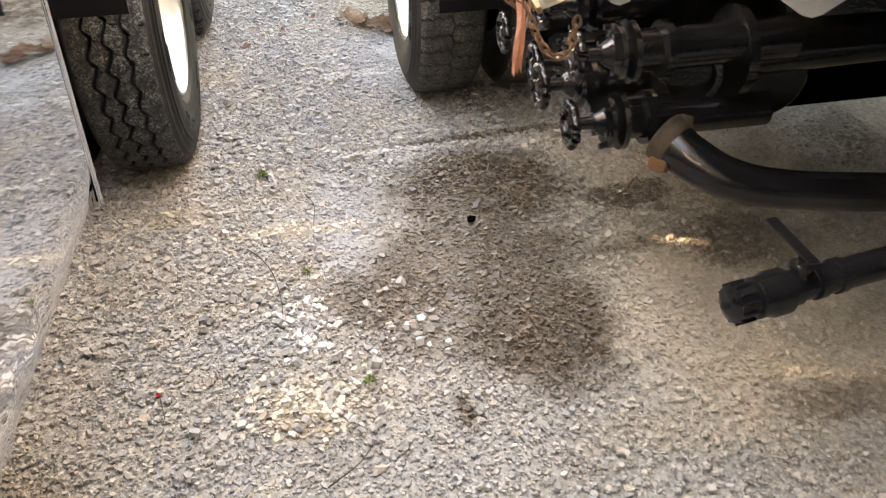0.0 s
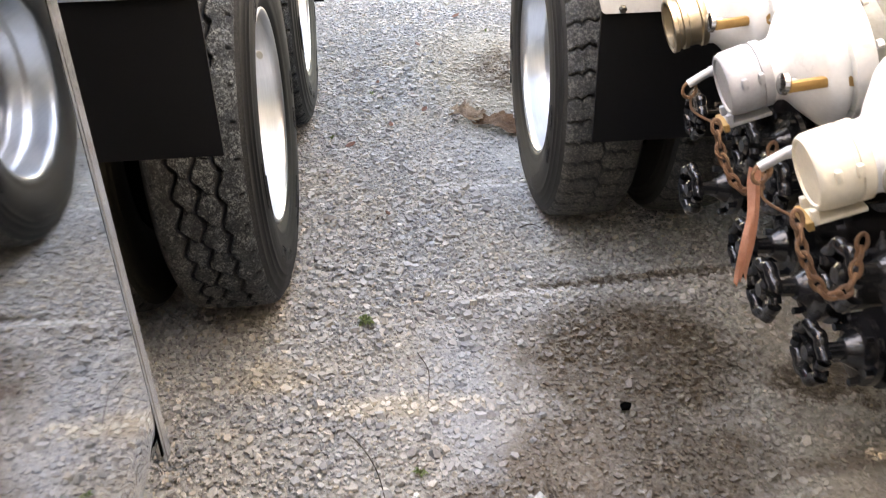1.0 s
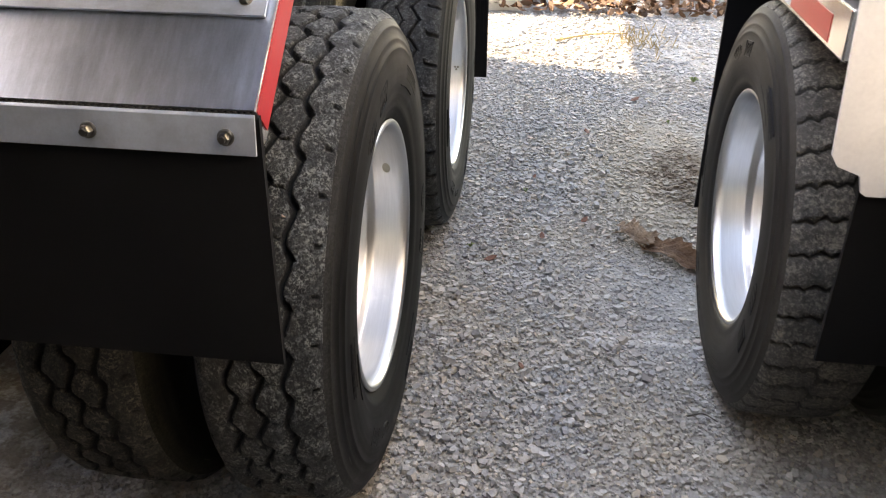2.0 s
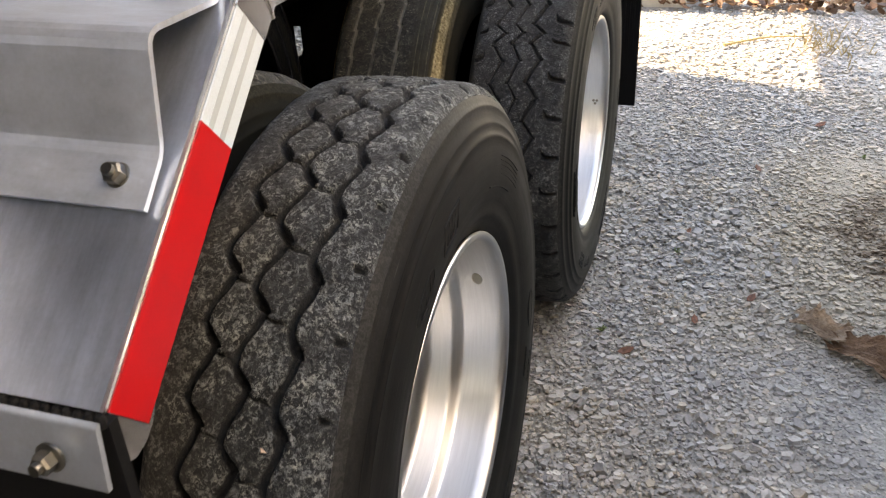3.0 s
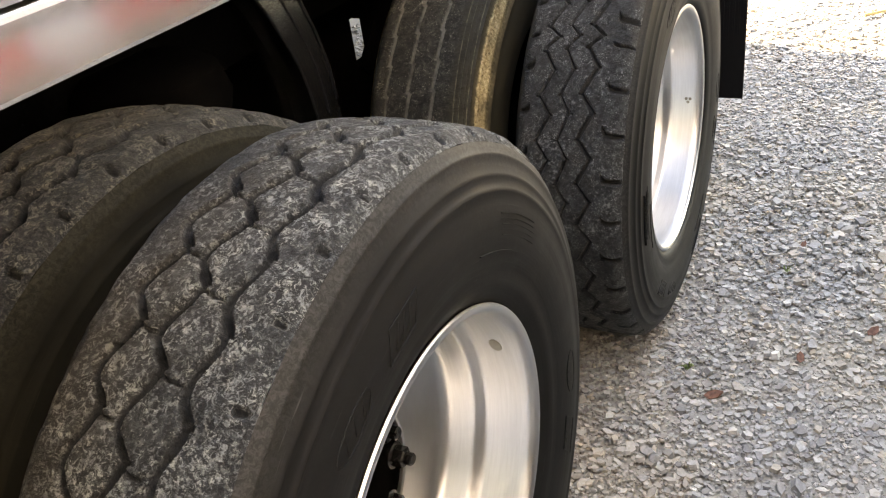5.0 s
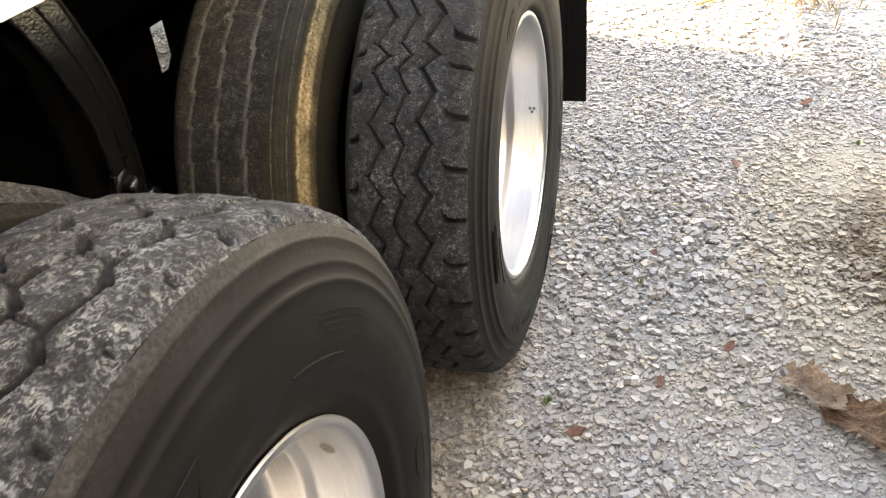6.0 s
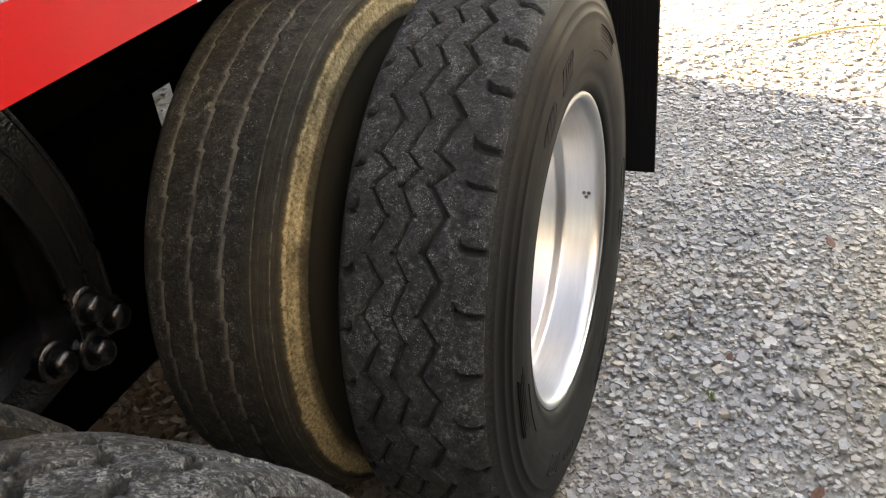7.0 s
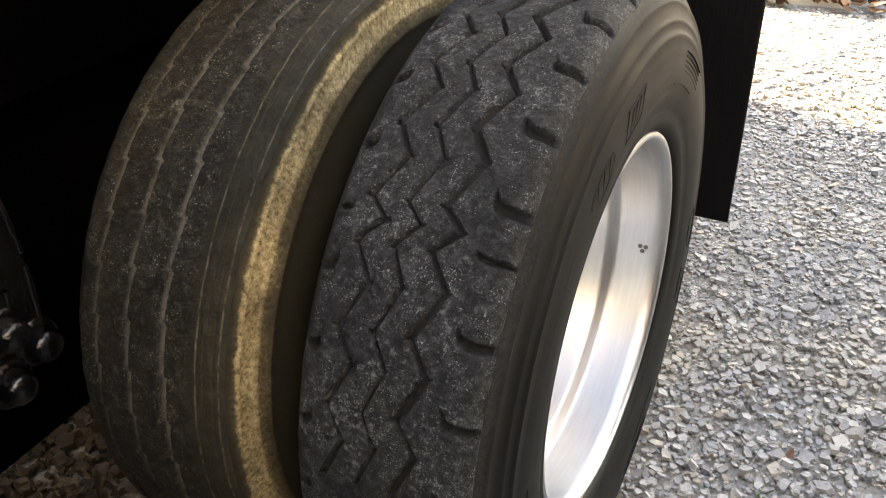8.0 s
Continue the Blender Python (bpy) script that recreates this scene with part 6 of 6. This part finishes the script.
for i, (x, y, n, r) in enumerate(((-0.078, 2.603, 34, 0.032), (-0.217, 3.943, 22, 0.022), (0.045, 2.015, 18, 0.022), (0.170, 1.524, 18, 0.025), (0.80, 6.08, 22, 0.04), (0.598, 5.366, 10, 0.022), (-0.05, 4.45, 10, 0.02))):
    weed((x, y, 0.005), n, r, i)


def leaf_litter(n):
    xy = np.stack([rng.uniform(-3, 4, n), 7.62 + np.abs(rng.normal(0, 0.9, n))], -1)
    s = rng.uniform(0.02, 0.05, n)
    shape = np.array([(-1, 0, 0.1), (-0.3, 0.55, 0.0), (0.6, 0.4, 0.15), (1.1, 0, 0.3), (0.5, -0.5, 0.1), (-0.4, -0.5, 0.2)])
    V = np.einsum("nij,kj->nki", rand_turns(n, 0.6), shape) * s[:, None, None]
    V[..., 0] += xy[:, None, 0]
    V[..., 1] += xy[:, None, 1]
    V[..., 2] += (0.02 + 0.10 * np.clip((xy[:, 1] - 7.6) / 1.5, 0, 1) + rng.uniform(0, 0.05, n))[:, None]
    me = bpy.data.meshes.new("leaf_litter")
    me.from_pydata([tuple(v) for v in V.reshape(-1, 3)], [], [tuple(range(6 * i, 6 * i + 6)) for i in range(n)])
    me.shade_flat()
    me.materials.append(LEAF)
    return tagged(link("leaf_litter", me), "brown dry leaf litter along the yard's edge", "leaves", kind="stuff")


leaf_litter(5000)
xy = np.stack([rng.normal(0.52, 0.10, 90), rng.normal(6.85, 0.16, 90)], -1)
tuft = bmesh.new()
rnd = random.Random(4)
for x, y in xy:
    d = Vector((rnd.uniform(-0.05, 0.05), rnd.uniform(-0.05, 0.05), rnd.uniform(0.02, 0.10)))
    p = Vector((x, y, 0))
    vs = [tuft.verts.new(q) for q in (p, p + d * 0.5 + Vector((0.004, 0, 0)), p + d, p + d * 0.5 - Vector((0.004, 0, 0)))]
    tuft.faces.new(vs)
tagged(part("dry_grass", tuft, STRAW), "tuft of dry yellow grass in the sun", "grass", kind="stuff")
block = box((0.55, 0.35, 0.22), (-0.52, 7.86, 0.10), (0, 0, 4), 0.015)
tagged(part("concrete_block", block, CONCRETE), "pale weathered concrete block at the yard's edge", "block")

lodged = link("lodged_stone", scatter("lodged_stone", np.zeros((1, 2)), np.array([0.0085]), 0.9, PALEBARK, 0.0), truck, "pale pebble lodged in the tread")
lodged.location = (-0.383, 2.490, 0.812)

# ---- stones that can be picked apart, nearest to the lane ----
stone_meshes = [scatter("stone", np.zeros((1, 2)), np.array([0.0125]), 0.6, STONE, 0.1) for _ in range(12)]
for k in range(300):
    x, y = rng.uniform(-0.25, 0.35), rng.uniform(1.3, 5.0)
    ob = link("stone", stone_meshes[k % 12], ground)
    s = rng.uniform(0.7, 1.35)
    ob.matrix_local = pose(x, y, 0.006, rng.uniform(-15, 15), rng.uniform(-15, 15), rng.uniform(0, 360)) @ Matrix.Diagonal((s, s, s, 1))
